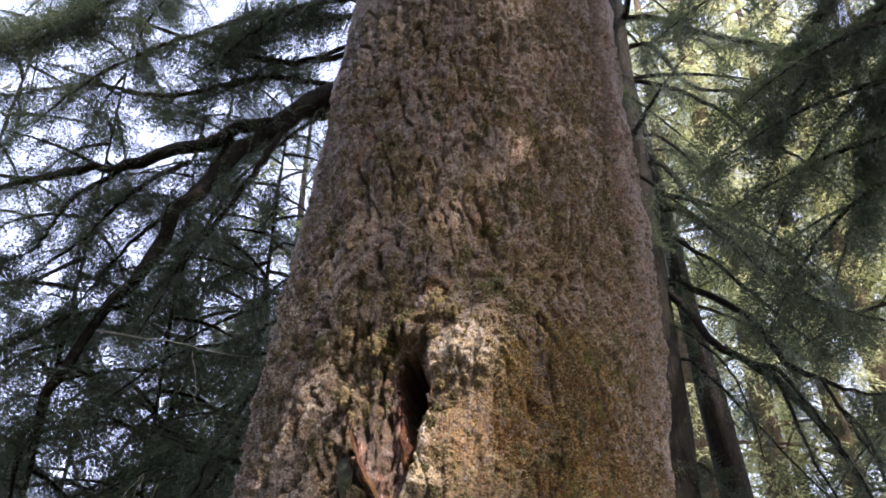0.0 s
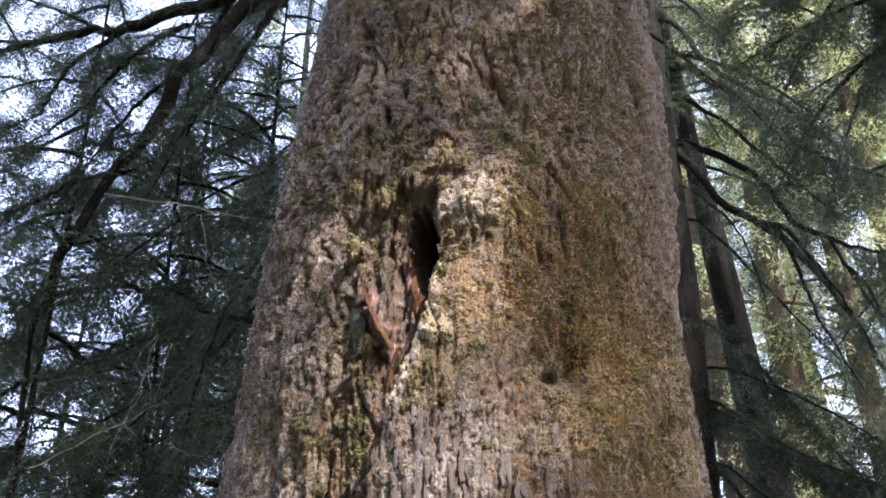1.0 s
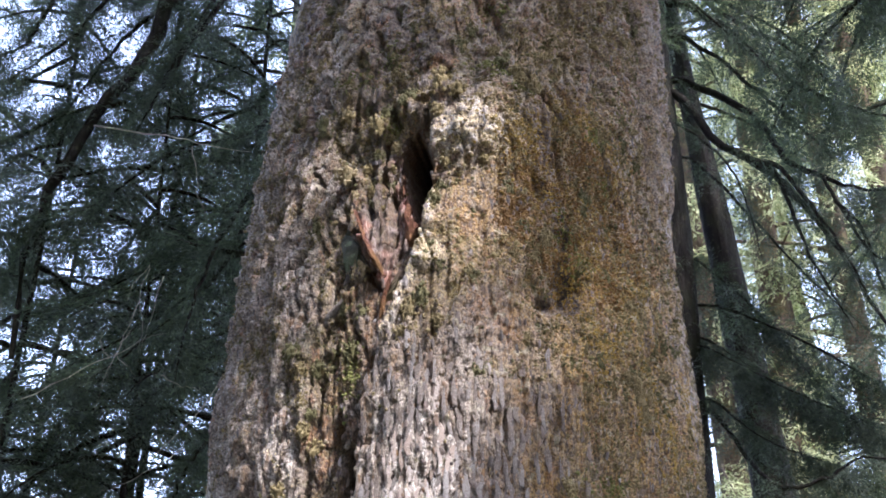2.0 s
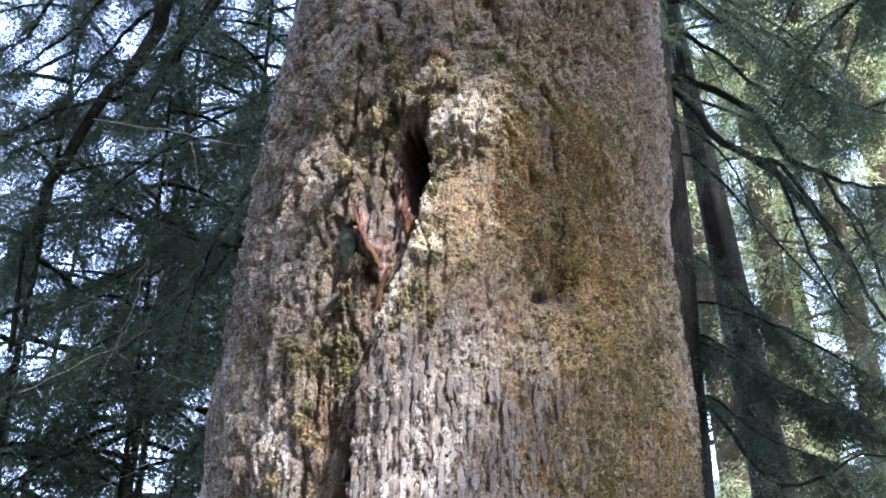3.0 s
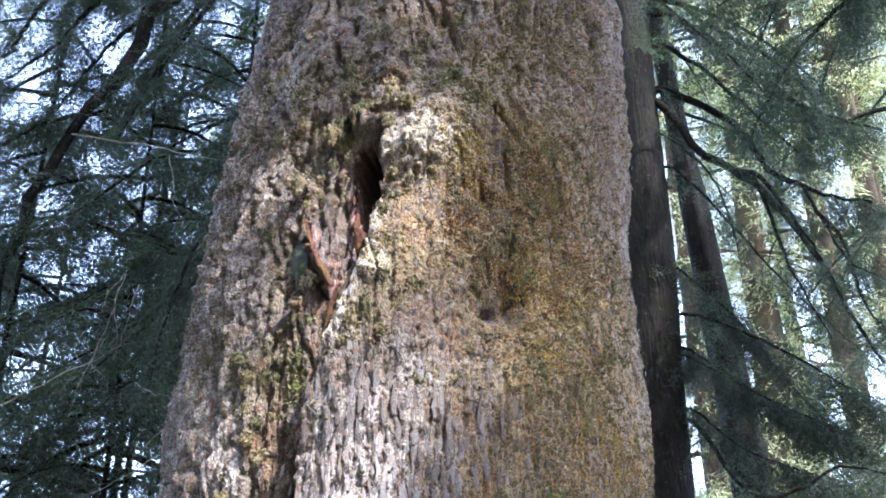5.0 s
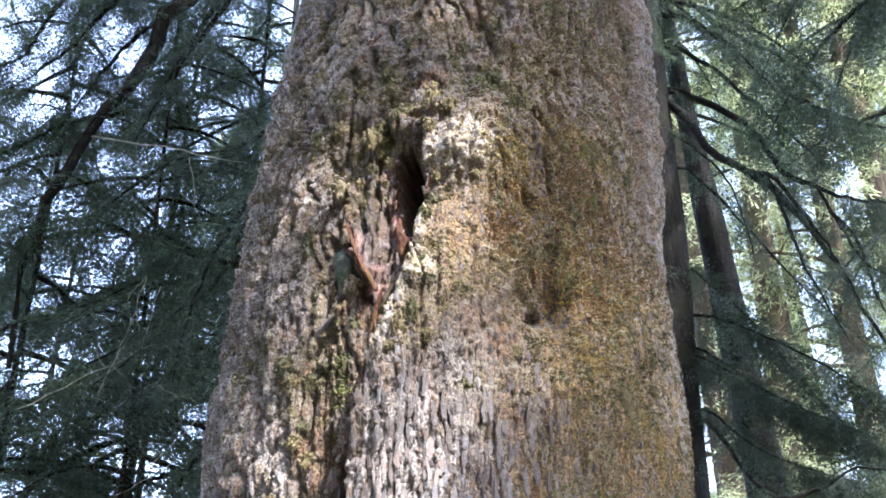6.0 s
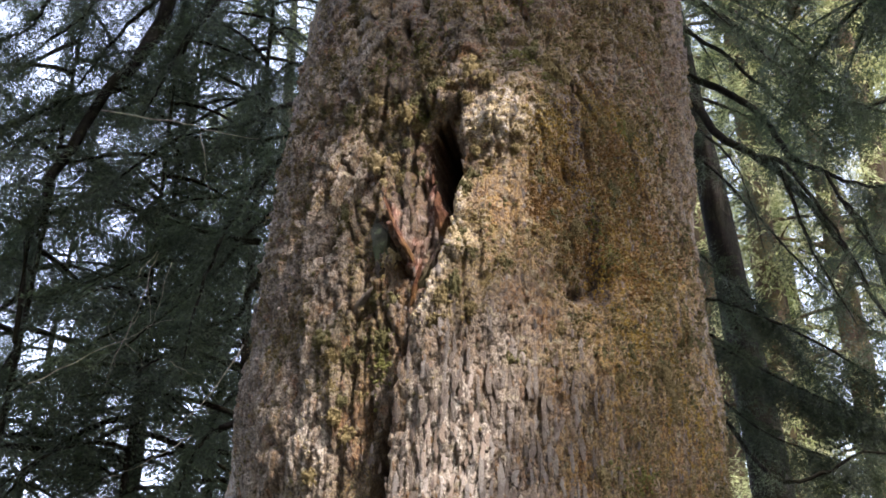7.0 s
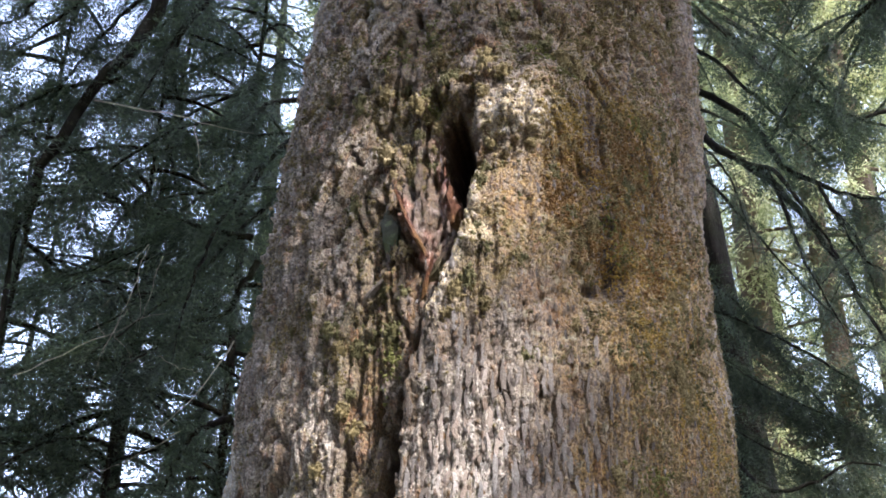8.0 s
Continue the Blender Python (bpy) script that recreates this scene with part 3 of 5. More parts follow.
    wood = smooth(-0.02, 0.05, s - split_s) * smooth(0.03, -0.02, s - crack_s + 0.03 * perlin(s / 0.05, z / 0.07, 32)) * smooth(4.12, 4.25, z) * smooth(0.10, -0.14, z - 4.98 - 0.6 * (s + 0.62) + 0.3 * perlin(s / 0.05, z / 0.25, 12))
    d = d * (1 - 0.75 * wood) + wood * (-0.03 + 0.040 * perlin(s / 0.045, z / 0.3, 11) + 0.020 * perlin(s / 0.02, z / 0.12, 29) + 0.030 * perlin(s / 0.07, z / 0.06, 50) + 0.12 * smooth(-0.42, -0.70, s) - 0.07 * smooth(0.16, 0.02, np.abs(perlin((s - 0.25 * (z - 4.6)) / 0.085, z / 0.5, 57))))
    d = d - 0.16 * np.exp(-((s - split_s + 0.015) / 0.03) ** 2) * smooth(4.2, 4.4, z) * smooth(5.0, 4.75, z)
    d = d - 0.55 * crack
    # the hollow
    zc, sc = 5.15, -0.335
    q = np.hypot((s - sc + 0.15 * (z - zc)) / 0.118, (z - zc) / 0.33) + 0.12 * perlin(s / 0.06, z / 0.1, 13) + 0.14 * perlin(s / 0.03, z / 0.05, 45)
    hollow = smooth(1.05, 0.92, q)
    d = d - 1.0 * hollow + 0.05 * hollow * perlin(s / 0.03, z / 0.6, 34)
    d = d * (1 - 0.4 * smooth(1.5, 1.9, s)) + (0.045 * smooth(4.6, 4.0, z) + 0.09 * smooth(5.3, 6.8, z)) * smooth(1.5, 1.9, s)
    # rust-stained pits, and the long rib with a gap before it
    pit = blob(s, z, 0.50, 4.11, 0.06, 0.06) + 1.2 * blob(s, z, 0.66, 4.19, 0.085, 0.14) + blob(s, z, 1.345, 4.05, 0.065, 0.11) + blob(s, z, 1.46, 3.96, 0.05, 0.06)
    d = d - 0.13 * pit
    rib_s = 1.72 + 0.05 * perlin(z / 0.8, z * 0, 14)
    d = d + smooth(4.3, 4.8, z) * ((0.02 + 0.04 * smooth(5.3, 6.8, z)) * smooth(0.02, 0.14, s - rib_s) * smooth(2.8, 2.4, s) - 0.20 * np.exp(-((s - rib_s) / 0.04) ** 2) + 0.03 * smooth(0.0, 0.1, s - rib_s) * perlin(s / 0.06, z / 0.5, 61))
    strip_coat = smooth(4.3, 4.8, z) * smooth(0.0, 0.05, s - rib_s) * np.clip(0.75 + perlin(s / 0.06, z / 0.3, 60), 0, 1)
    # coats
    grow = 0.5 + 0.55 * perlin(s / 0.5, z / 0.6, 15) + 0.35 * perlin(s / 0.13, z / 0.16, 16)
    bare = smooth(4.3, 3.3, z) * np.exp(-((s + 0.1) / 0.55) ** 2)
    patch = smooth(-0.16, 0.16, perlin(s / 0.36, z / 0.5, 40) + 0.35 * perlin(s / 0.12, z / 0.16, 41) + 0.30 * smooth(0.15, 0.8, s) + 0.12 * smooth(5.4, 6.0, z) + 0.3 * burl + 0.2 * apron)
    moss = (0.15 + 0.85 * patch) * np.clip(grow + 0.15 - 0.75 * bare + 0.35 * smooth(0.5, 1.1, s) * smooth(5, 4, z) + 0.25 * burl, 0, 1) * (1 - wood) * (1 - hollow) * (0.35 + 0.65 * up)
    # pale lichen, with sunlight put into the colour of burl, lip and low flank
    lichen_sun = np.clip(1.5 * blob(s, z, -0.22, 3.0, 0.24, 0.42) + 0.32 * bare + 1.3 * blob(s, z, -1.17, 3.25, 0.12, 0.30) + 0.25 * perlin(s / 0.2, z / 0.5, 17), 0, 1) * up
    lip = np.exp(-((s - crack_s - 0.055 - 0.02 * perlin(z / 0.07, z * 0, 39)) / 0.035) ** 2) * smooth(3.75, 3.9, z) * smooth(4.95, 4.8, z)
    knob = blob(s, z, -0.01, 5.38, 0.19, 0.16)
    moss = moss * (1 - 0.8 * np.clip(1.3 * knob, 0, 1))
    moss = moss * (1 - 0.85 * strip_coat)
    lichen_sun = np.clip(lichen_sun + 0.22 * strip_coat + 1.6 * knob + 0.8 * blob(s, z, -0.2, 4.37, 0.09, 0.07) + 0.5 * burl + 1.5 * lip + 0.5 * flank * rib * smooth(-0.95, -1.15, s) + 0.55 * slant * smooth(0.2, 0.75, ridge), 0, 1)
    rust = np.clip(0.45 * smooth(-0.2, 0.6, s) * (1 - 0.4 * apron) + 0.8 * blob(s, z, 0.03, 4.68, 0.25, 0.25) + 0.8 * blob(s, z, 0.78, 5.55, 0.16, 0.3) + 0.7 * blob(s, z, 0.85, 3.75, 0.3, 0.4) + 0.6 * blob(s, z, -0.05, 4.1, 0.3, 0.2) + 0.5 * perlin(s / 0.3, z / 0.5, 18) - 0.1, 0, 1)
    # stain of streak and pits; shade is put into crack and hollow too
    stain_s = 0.55 + 0.1 * (5.0 - z) + 0.06 * perlin(z / 0.2, z * 0, 19)
    stain_shade = np.clip(1.7 * np.exp(-((s - stain_s) / 0.07) ** 2) * smooth(4.05, 4.2, z) * smooth(5.8, 5.3, z) * np.clip(0.85 + 1.2 * perlin(s / 0.12, z / 0.2, 48), 0.25, 1) + 1.5 * pit + 1.4 * crack + 1.3 * hollow + 0.5 * blob(s, z, 0.85, 3.05, 0.12, 0.25), 0, 1)
    gold = np.clip(0.9 * apron + 0.9 * smooth(0.0, 0.7, s) * smooth(7.5, 5.0, z) + 1.1 * blob(s, z, 0.84, 3.85, 0.22, 0.22) + 0.9 * blob(s, z, 1.5, 3.4, 0.5, 0.7) + 0.5 * blob(s, z, 1.2, 3.0, 0.5, 0.5) + 0.45 * blob(s, z, -0.75, 3.75, 0.07, 0.15), 0, 1)
    red = np.clip((1.3 * np.exp(-((s - split_s - 0.05) / 0.055) ** 2) * smooth(5.05, 4.8, z) + 0.9 * smooth(2.3, 1.5, q) + 0.9 * blob(s, z, -0.5, 4.4, 0.06, 0.2)) * (0.75 + 0.9 * perlin(s / 0.05, z / 0.12, 33)), 0, 1)
    return d, dict(bare=np.clip(low - 0.1, 0, 1) * (1 - hollow) * smooth(1.6, 0.6, s), gold=gold, red=red, plate=plate, moss=moss, lichen_sun=lichen_sun, rust=rust, wood=np.maximum(wood, 0.9 * smooth(1.9, 1.5, q + 0.3 * perlin(s / 0.05, z / 0.3, 26)) * smooth(-0.30, -0.38, s) * smooth(5.5, 5.3, z)) * (1 - hollow) * np.clip(0.75 + 0.9 * perlin(s / 0.07, z / 0.1, 35), 0.25, 1), stain_shade=stain_shade)


def on_trunk(s, z, lift=0.0):
    """Places and outward ways on the great trunk."""
    cx, cy, r = spine(z)
    d = bark_field(s, z)[0] + lift
    out = np.stack([np.sin(s / ARC), -np.cos(s / ARC), 0 * s], -1)
    return np.stack([cx, cy, z], -1) + out * (r + d)[..., None], out


def great_tree():
    tree = tagged(new("giant_conifer"), "huge old moss-covered conifer with a hollow in its bark", "tree")
    s = np.concatenate([np.arange(-2.35, 2.35, 0.0112), np.linspace(2.35, 2 * np.pi * ARC - 2.35, 36)[:-1]])
    z = np.concatenate([np.linspace(-0.1, 2.7, 22)[:-1], np.arange(2.7, 6.9, 0.0114), np.arange(6.9, 10.7, 0.019), np.arange(10.7, 12.0, 0.08), np.linspace(12, 46, 40)])
    S, Z = np.meshgrid(s, z, indexing="xy")
    d, coats = bark_field(S, Z)
    cx, cy, r = spine(Z)
    r = r + d
    v = np.stack([cx + r * np.sin(S / ARC), cy - r * np.cos(S / ARC), Z], -1)
    m, n = S.shape
    i, j = np.meshgrid(np.arange(m - 1), np.arange(n), indexing="ij")
    a, b = i * n + j, i * n + (j + 1) % n
    f = np.stack([a, b, b + n, a + n], -1).reshape(-1, 4)
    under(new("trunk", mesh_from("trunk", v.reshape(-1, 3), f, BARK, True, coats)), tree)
    return tree


giant = great_tree()


def ball_shape(subdivisions):
    bm = bmesh.new()
    bmesh.ops.create_icosphere(bm, subdivisions=subdivisions, radius=1)
    bm.verts.ensure_lookup_table()
    v = np.array([p.co[:] for p in bm.verts])
    f = np.array([[p.index for p in q.verts] for q in bm.faces])
    bm.free()
    return v, f


BALL, BALL_F = ball_shape(1)
KNOB = np.array([(1, 0, 0), (0, 1, 0), (-1, 0, 0), (0, -1, 0), (0, 0, 1), (0, 0, -1)], float)
KNOB_F = np.array([(0, 1, 4), (1, 2, 4), (2, 3, 4), (3, 0, 4), (1, 0, 5), (2, 1, 5), (3, 2, 5), (0, 3, 5)])


def tufts(s, z, size, rng):
    """Small ragged cushions of moss on the trunk, joined."""
    base, out = on_trunk(s, z, 0.0)
    n = len(s)
    side = np.stack([-out[:, 1], out[:, 0], 0 * s], 1)
    w = size[:, None, None] * rng.uniform(0.65, 1.35, (n, 1, 3)) * np.array([1.0, 1.0, 0.75])
    v = KNOB[None] * rng.uniform(0.62, 1.3, (n, len(KNOB), 1)) * w
    v = base[:, None, :] + v[..., 0:1] * side[:, None, :] + v[..., 1:2] * np.array([0, 0, 1.0]) + v[..., 2:3] * out[:, None, :]
    f = KNOB_F[None] + (np.arange(n) * len(KNOB))[:, None, None]
    return v.reshape(-1, 3), f.reshape(-1, 3)


def fuzz(s, z, size, rng):
    """Single strands that stand off the moss."""
    base, out = on_trunk(s, z, 0.0)
    n = len(s)
    way = out * 0.8 + rng.normal(0, 0.55, (n, 3))
    across = np.cross(way, rng.normal(0, 1, (n, 3)))
    across /= np.linalg.norm(across, axis=1, keepdims=True) + 1e-9
    tip = base + way * size[:, None]
    v = np.stack([base - across * size[:, None] * 0.26, base + across * size[:, None] * 0.26, tip], 1)
    return v.reshape(-1, 3), np.arange(3 * n).reshape(-1, 3)


def moss_coat():
    rng = np.random.default_rng(9)
    for material, label, count, chance in ((MOSS, "dry tan moss cushions", 25000, 11), (MOSS_GREEN, "dull green moss cushions", 9000, 12)):
        s, z = rng.uniform(-2.4, 2.4, count), 2.7 + 7.6 * rng.random(count) ** 1.2
        coats = bark_field(s, z)[1]
        where = coats["moss"] * (1 - coats["stain_shade"]) * (0.3 + 0.7 * smooth(3.2, 4.4, z + 1.6 * smooth(0.3, 0.9, s)))
        where = where * smooth(-0.35, 0.25, perlin(s / 0.7, z / 0.9, chance) + 0.6 * perlin(s / 0.14, z / 0.12, chance + 40) + (0.3 if material is MOSS else -0.12))
        keep = rng.random(count) < where * 1.15
        s, z = s[keep], z[keep]
        big = rng.uniform(0.008, 0.021, len(s)) * (1 + 0.15 * smooth(0.0, 0.8, s)) * (0.7 + 0.3 * smooth(3.2, 4.6, z))
        v, f = tufts(s, z, big, rng)
        again = np.repeat(np.arange(len(s)), 2)
        s2, z2 = s[again] + rng.normal(0, 1.1, len(again)) * big[again], z[again] + rng.normal(0, 0.9, len(again)) * big[again]
        v2, f2 = tufts(s2, z2, rng.uniform(0.005, 0.012, len(again)), rng)
        under(new("moss", mesh_from("moss", np.vstack([v, v2]), np.vstack([f, f2 + len(v)]), material, False)), giant, label, "stuff")
        again = rng.integers(0, len(s2), len(s2) * 2)
        v, f = fuzz(s2[again] + rng.normal(0, 0.012, len(again)), z2[again] + rng.normal(0, 0.012, len(again)), rng.uniform(0.007, 0.019, len(again)), rng)
        under(new("moss_fuzz", mesh_from("moss_fuzz", v, f, material)), giant, label, "stuff")


def green_patches():
    """Fresh yellow-green moss in small tufts on ledges and beside the wet streak."""
    rng = np.random.default_rng(37)
    spots = ((0.14, 6.07, 0.07, 0.03), (0.27, 5.97, 0.06, 0.03), (0.40, 5.83, 0.05, 0.04), (0.62, 4.66, 0.04, 0.09), (0.72, 4.42, 0.05, 0.07), (0.95, 5.52, 0.04, 0.05), (1.06, 5.16, 0.03, 0.05), (0.9, 3.0, 0.10, 0.06),
             (-0.72, 3.72, 0.04, 0.12), (-0.55, 5.62, 0.04, 0.05), (0.2, 6.7, 0.12, 0.08), (-0.6, 6.3, 0.12, 0.08), (1.25, 6.0, 0.12, 0.12), (-0.9, 6.1, 0.08, 0.06))
    s = np.concatenate([rng.normal(a, w, 130) for a, b, w, h in spots])
    z = np.concatenate([rng.normal(b, h, 130) for a, b, w, h in spots])
    v, f = tufts(s, z, rng.uniform(0.006, 0.016, len(s)), rng)
    under(new("green_moss", mesh_from("green_moss", v, f, MOSS_FRESH)), giant, "fresh yellow-green moss in small tufts", "stuff")
    spots = ((0.80, 3.95, 0.06, 0.10), (0.93, 3.88, 0.06, 0.05), (0.86, 3.72, 0.03, 0.12), (1.55, 3.35, 0.018, 0.2), (1.68, 3.05, 0.018, 0.25), (1.42, 3.45, 0.012, 0.14), (1.2, 3.6, 0.012, 0.16), (1.8, 3.6, 0.03, 0.2))
    s = np.concatenate([rng.normal(a, w, 170) for a, b, w, h in spots])
    z = np.concatenate([rng.normal(b, h, 170) for a, b, w, h in spots])
    wide = ((0.50, 4.95, 0.13, 0.16), (0.88, 4.70, 0.14, 0.18), (1.18, 4.35, 0.13, 0.2), (0.72, 4.30, 0.10, 0.14), (1.40, 3.85, 0.12, 0.2), (1.10, 5.30, 0.15, 0.22), (0.35, 5.35, 0.10, 0.12), (0.75, 5.65, 0.15, 0.12))
    s = np.concatenate([s] + [rng.normal(a, w, 520) for a, b, w, h in wide])
    z = np.concatenate([z] + [rng.normal(b, h, 520) for a, b, w, h in wide])
    v, f = tufts(s, z, rng.uniform(0.005, 0.013, len(s)), rng)
    under(new("golden_moss", mesh_from("golden_moss", v, f, MOSS_GOLD)), giant, "golden moss in streaks down the bark", "stuff")
    # rusty moss by the burl, spread wider to put shade on over-lit bark
    spots = ((0.40, 5.02, 0.11, 0.13), (0.76, 4.78, 0.12, 0.15), (1.02, 4.98, 0.14, 0.15), (0.60, 4.45, 0.09, 0.11), (0.96, 4.32, 0.08, 0.10), (0.30, 4.72, 0.06, 0.10), (1.25, 4.70, 0.10, 0.14), (0.85, 5.30, 0.12, 0.10))
    s = np.concatenate([rng.normal(a, w, 520) for a, b, w, h in spots])
    z = np.concatenate([rng.normal(b, h, 520) for a, b, w, h in spots])
    v, f = tufts(s, z, rng.uniform(0.006, 0.015, len(s)), rng)
    under(new("rusty_moss", mesh_from("rusty_moss", v, f, MOSS_RUST_SHADE)), giant, "rusty brown moss matted on the bark, spread wider to darken it", "stuff")


def pale_crust():
    """The cream growth on burl and crack lip, in small grains; sunlight is put into its colour."""
    rng = np.random.default_rng(33)
    s, z = rng.normal(0.0, 0.13, 2600), rng.normal(5.36, 0.10, 2600)
    z2 = rng.uniform(3.8, 4.95, 1500)
    s2 = np.interp(z2, CRACK_Z, CRACK_S) + 0.055 + rng.normal(0, 0.028, 1500)
    s3, z3 = rng.normal(-0.20, 0.05, 700), rng.normal(4.42, 0.045, 700)
    s4, z4 = rng.normal(-1.17, 0.07, 350), rng.normal(3.22, 0.2, 350)
    s, z = np.concatenate([s, s2, s3, s4]), np.concatenate([z, z2, z3, z4])
    coats = bark_field(s, z)[1]
    keep = (rng.random(len(s)) < 0.9 * smooth(-0.3, 0.3, perlin(s / 0.06, z / 0.05, 52) + 0.1)) & (coats["wood"] < 0.4) & (coats["stain_shade"] < 0.4)
    v, f = tufts(s[keep], z[keep], rng.uniform(0.003, 0.009, keep.sum()), rng)
    under(new("pale_crust", mesh_from("pale_crust", v, f, MOSS_CREAM_SUN)), giant, "cream crust on the burl and the crack's lip, sunlight in its colour", "stuff")


def bark_flakes():
    """Small lifted flakes of bark all over the trunk, joined."""
    rng = np.random.default_rng(19)
    count = 9000
    s, z = rng.uniform(-2.55, 2.55, count), 2.6 + 6.6 * rng.random(count) ** 1.25
    coats = bark_field(s, z)[1]
    keep = rng.random(count) < 0.75 * (1 - 0.85 * coats["moss"]) * (1 - 0.15 * coats["gold"]) * (1 - coats["wood"]) * (1 - coats["stain_shade"])
    s, z = s[keep], z[keep]
    n = len(s)
    base, out = on_trunk(s, z, 0.002)
    side = np.stack([-out[:, 1], out[:, 0], 0 * s], 1)
    ang = np.arange(6) * np.pi / 3 + rng.uniform(-0.3, 0.3, (n, 6))
    r = rng.uniform(0.6, 1.25, (n, 6))
    w = rng.uniform(0.005, 0.015, (n, 1))
    h = w * rng.uniform(1.1, 3.2, (n, 1))
    turn = rng.normal(0, 0.16, (n, 1))
    a, b = np.cos(ang) * r * w, np.sin(ang) * r * h
    a, b = a * np.cos(turn) - b * np.sin(turn), a * np.sin(turn) + b * np.cos(turn)
    lift = rng.uniform(0.0, 0.006, (n, 6)) + rng.uniform(0.0, 0.006, (n, 1)) * (b / h)
    rim = base[:, None] + a[..., None] * side[:, None] + b[..., None] * np.array([0, 0, 1.0]) + lift[..., None] * out[:, None]
    top = base + out * rng.uniform(0.004, 0.009, (n, 1))
    v = np.concatenate([rim, top[:, None]], 1).reshape(-1, 3)
    k = np.arange(6)
    f = np.stack([k, (k + 1) % 6, np.full(6, 6)], 1)[None] + (np.arange(n) * 7)[:, None, None]
    under(new("flaking_bark", mesh_from("flaking_bark", v, f.reshape(-1, 3), FLAKE)), giant, "small lifted flakes of grey-brown bark", "stuff")


def cushion(seed, w, material):
    """One plump cushion of moss made of many small knobs."""
    rng = np.random.default_rng(seed)
    vs, fs, at = [BALL * rng.uniform(0.8, 1.1, (len(BALL), 1)) * w * 0.72], [BALL_F], len(BALL)
    for i in range(38):
        c = rng.normal(0, 1, 3)
        c = c / np.linalg.norm(c) * w * rng.uniform(0.66, 0.98)
        vs.append(KNOB * rng.uniform(0.6, 1.3, (len(KNOB), 1)) * w * rng.uniform(0.14, 0.30) + c)
        fs.append(KNOB_F + at)
        at += len(KNOB)
    return mesh_from("moss_cushion", np.vstack(vs), np.vstack(fs), material, False)


# cushions: place on the trunk, size, moss
CUSHIONS_BURL = [
    (-0.88, 5.24, 0.085, MOSS_TAN), (-0.87, 5.12, 0.055, MOSS_TAN), (-0.73, 5.14, 0.06, MOSS), (-0.695, 4.43, 0.065, MOSS_TAN), (-0.18, 5.78, 0.09, MOSS),
    (-0.08, 5.72, 0.07, MOSS), (-0.46, 5.77, 0.06, MOSS_GREEN), (-0.40, 5.80, 0.05, MOSS_GREEN), (-0.66, 5.62, 0.075, MOSS), (-0.62, 5.74, 0.06, MOSS_GREEN),
    (-0.60, 5.55, 0.05, MOSS), (-1.12, 3.92, 0.07, MOSS_GREEN), (-1.06, 3.80, 0.06, MOSS), (-0.26, 5.60, 0.05, MOSS_GREEN), (0.24, 6.12, 0.08, MOSS_GREEN),
    (0.36, 5.98, 0.09, MOSS), (0.44, 5.84, 0.08, MOSS), (-0.95, 5.80, 0.07, MOSS), (-0.75, 4.98, 0.045, MOSS),
]
CUSHIONS_WOUND = [
    (0.12, 5.12, 0.05, MOSS), (-0.12, 5.12, 0.05, MOSS), (-0.19, 5.55, 0.05, MOSS), (-0.80, 5.33, 0.05, MOSS), (-0.64, 5.06, 0.05, MOSS),
    (-0.55, 5.13, 0.05, MOSS_GREEN), (-0.70, 4.99, 0.04, MOSS_GREEN), (-0.60, 4.93, 0.035, MOSS), (-0.78, 5.03, 0.045, MOSS), (-0.52, 5.42, 0.055, MOSS),
    (-0.62, 5.24, 0.05, MOSS), (-0.68, 5.40, 0.05, MOSS_GREEN), (-0.56, 5.28, 0.04, MOSS), (-1.0, 3.4, 0.06, MOSS), (-0.95, 3.28, 0.07, MOSS),
    (-1.14, 3.05, 0.06, MOSS), (0.62, 2.98, 0.06, MOSS), (-0.66, 4.14, 0.05, MOSS_GREEN), (-0.72, 3.9, 0.06, MOSS_GREEN),
]


def moss_cushions():
    for i, (s, z, w, material) in enumerate(CUSHIONS_BURL + CUSHIONS_WOUND):
        p, out = on_trunk(np.array([s]), np.array([z]), 0.004)
        ob = under(new("moss_cushion", cushion(300 + i, w, material)), giant, "plump cushion of dry moss")
        ob.matrix_basis = Matrix.LocRotScale(Vector(p[0]), Vector(out[0]).to_track_quat("Z", "Y"), (1.0, 1.2, 0.7))


def moss_clumps():
    """Larger clumps of moss scattered on the upper bark and along the sunny side."""
    rng = np.random.default_rng(28)
    made = [cushion(600 + i, 1.0, (MOSS, MOSS_GREEN)[i % 2]) for i in range(8)]
    placed = 0
    while placed < 330:
        s, z = rng.uniform(-1.6, 1.8), 3.5 + 5.5 * rng.random() ** 1.2
        coats = bark_field(np.array([s]), np.array([z]))[1]
        if rng.random() > float(coats["moss"][0]) ** 1.5 or coats["stain_shade"][0] > 0.3 or coats["wood"][0] > 0.2:
            continue
        p, out = on_trunk(np.array([s]), np.array([z]), -0.012)
        w = rng.uniform(0.022, 0.062)
        ob = under(new("moss_clump", made[rng.integers(0, 8)]), giant, "lump of olive moss")
        ob.matrix_basis = Matrix.LocRotScale(Vector(p[0]), Vector(out[0]).to_track_quat("Z", "Y"), (w * rng.uniform(0.8, 1.2), w * rng.uniform(1.0, 1.7), w * 0.75))
        placed += 1


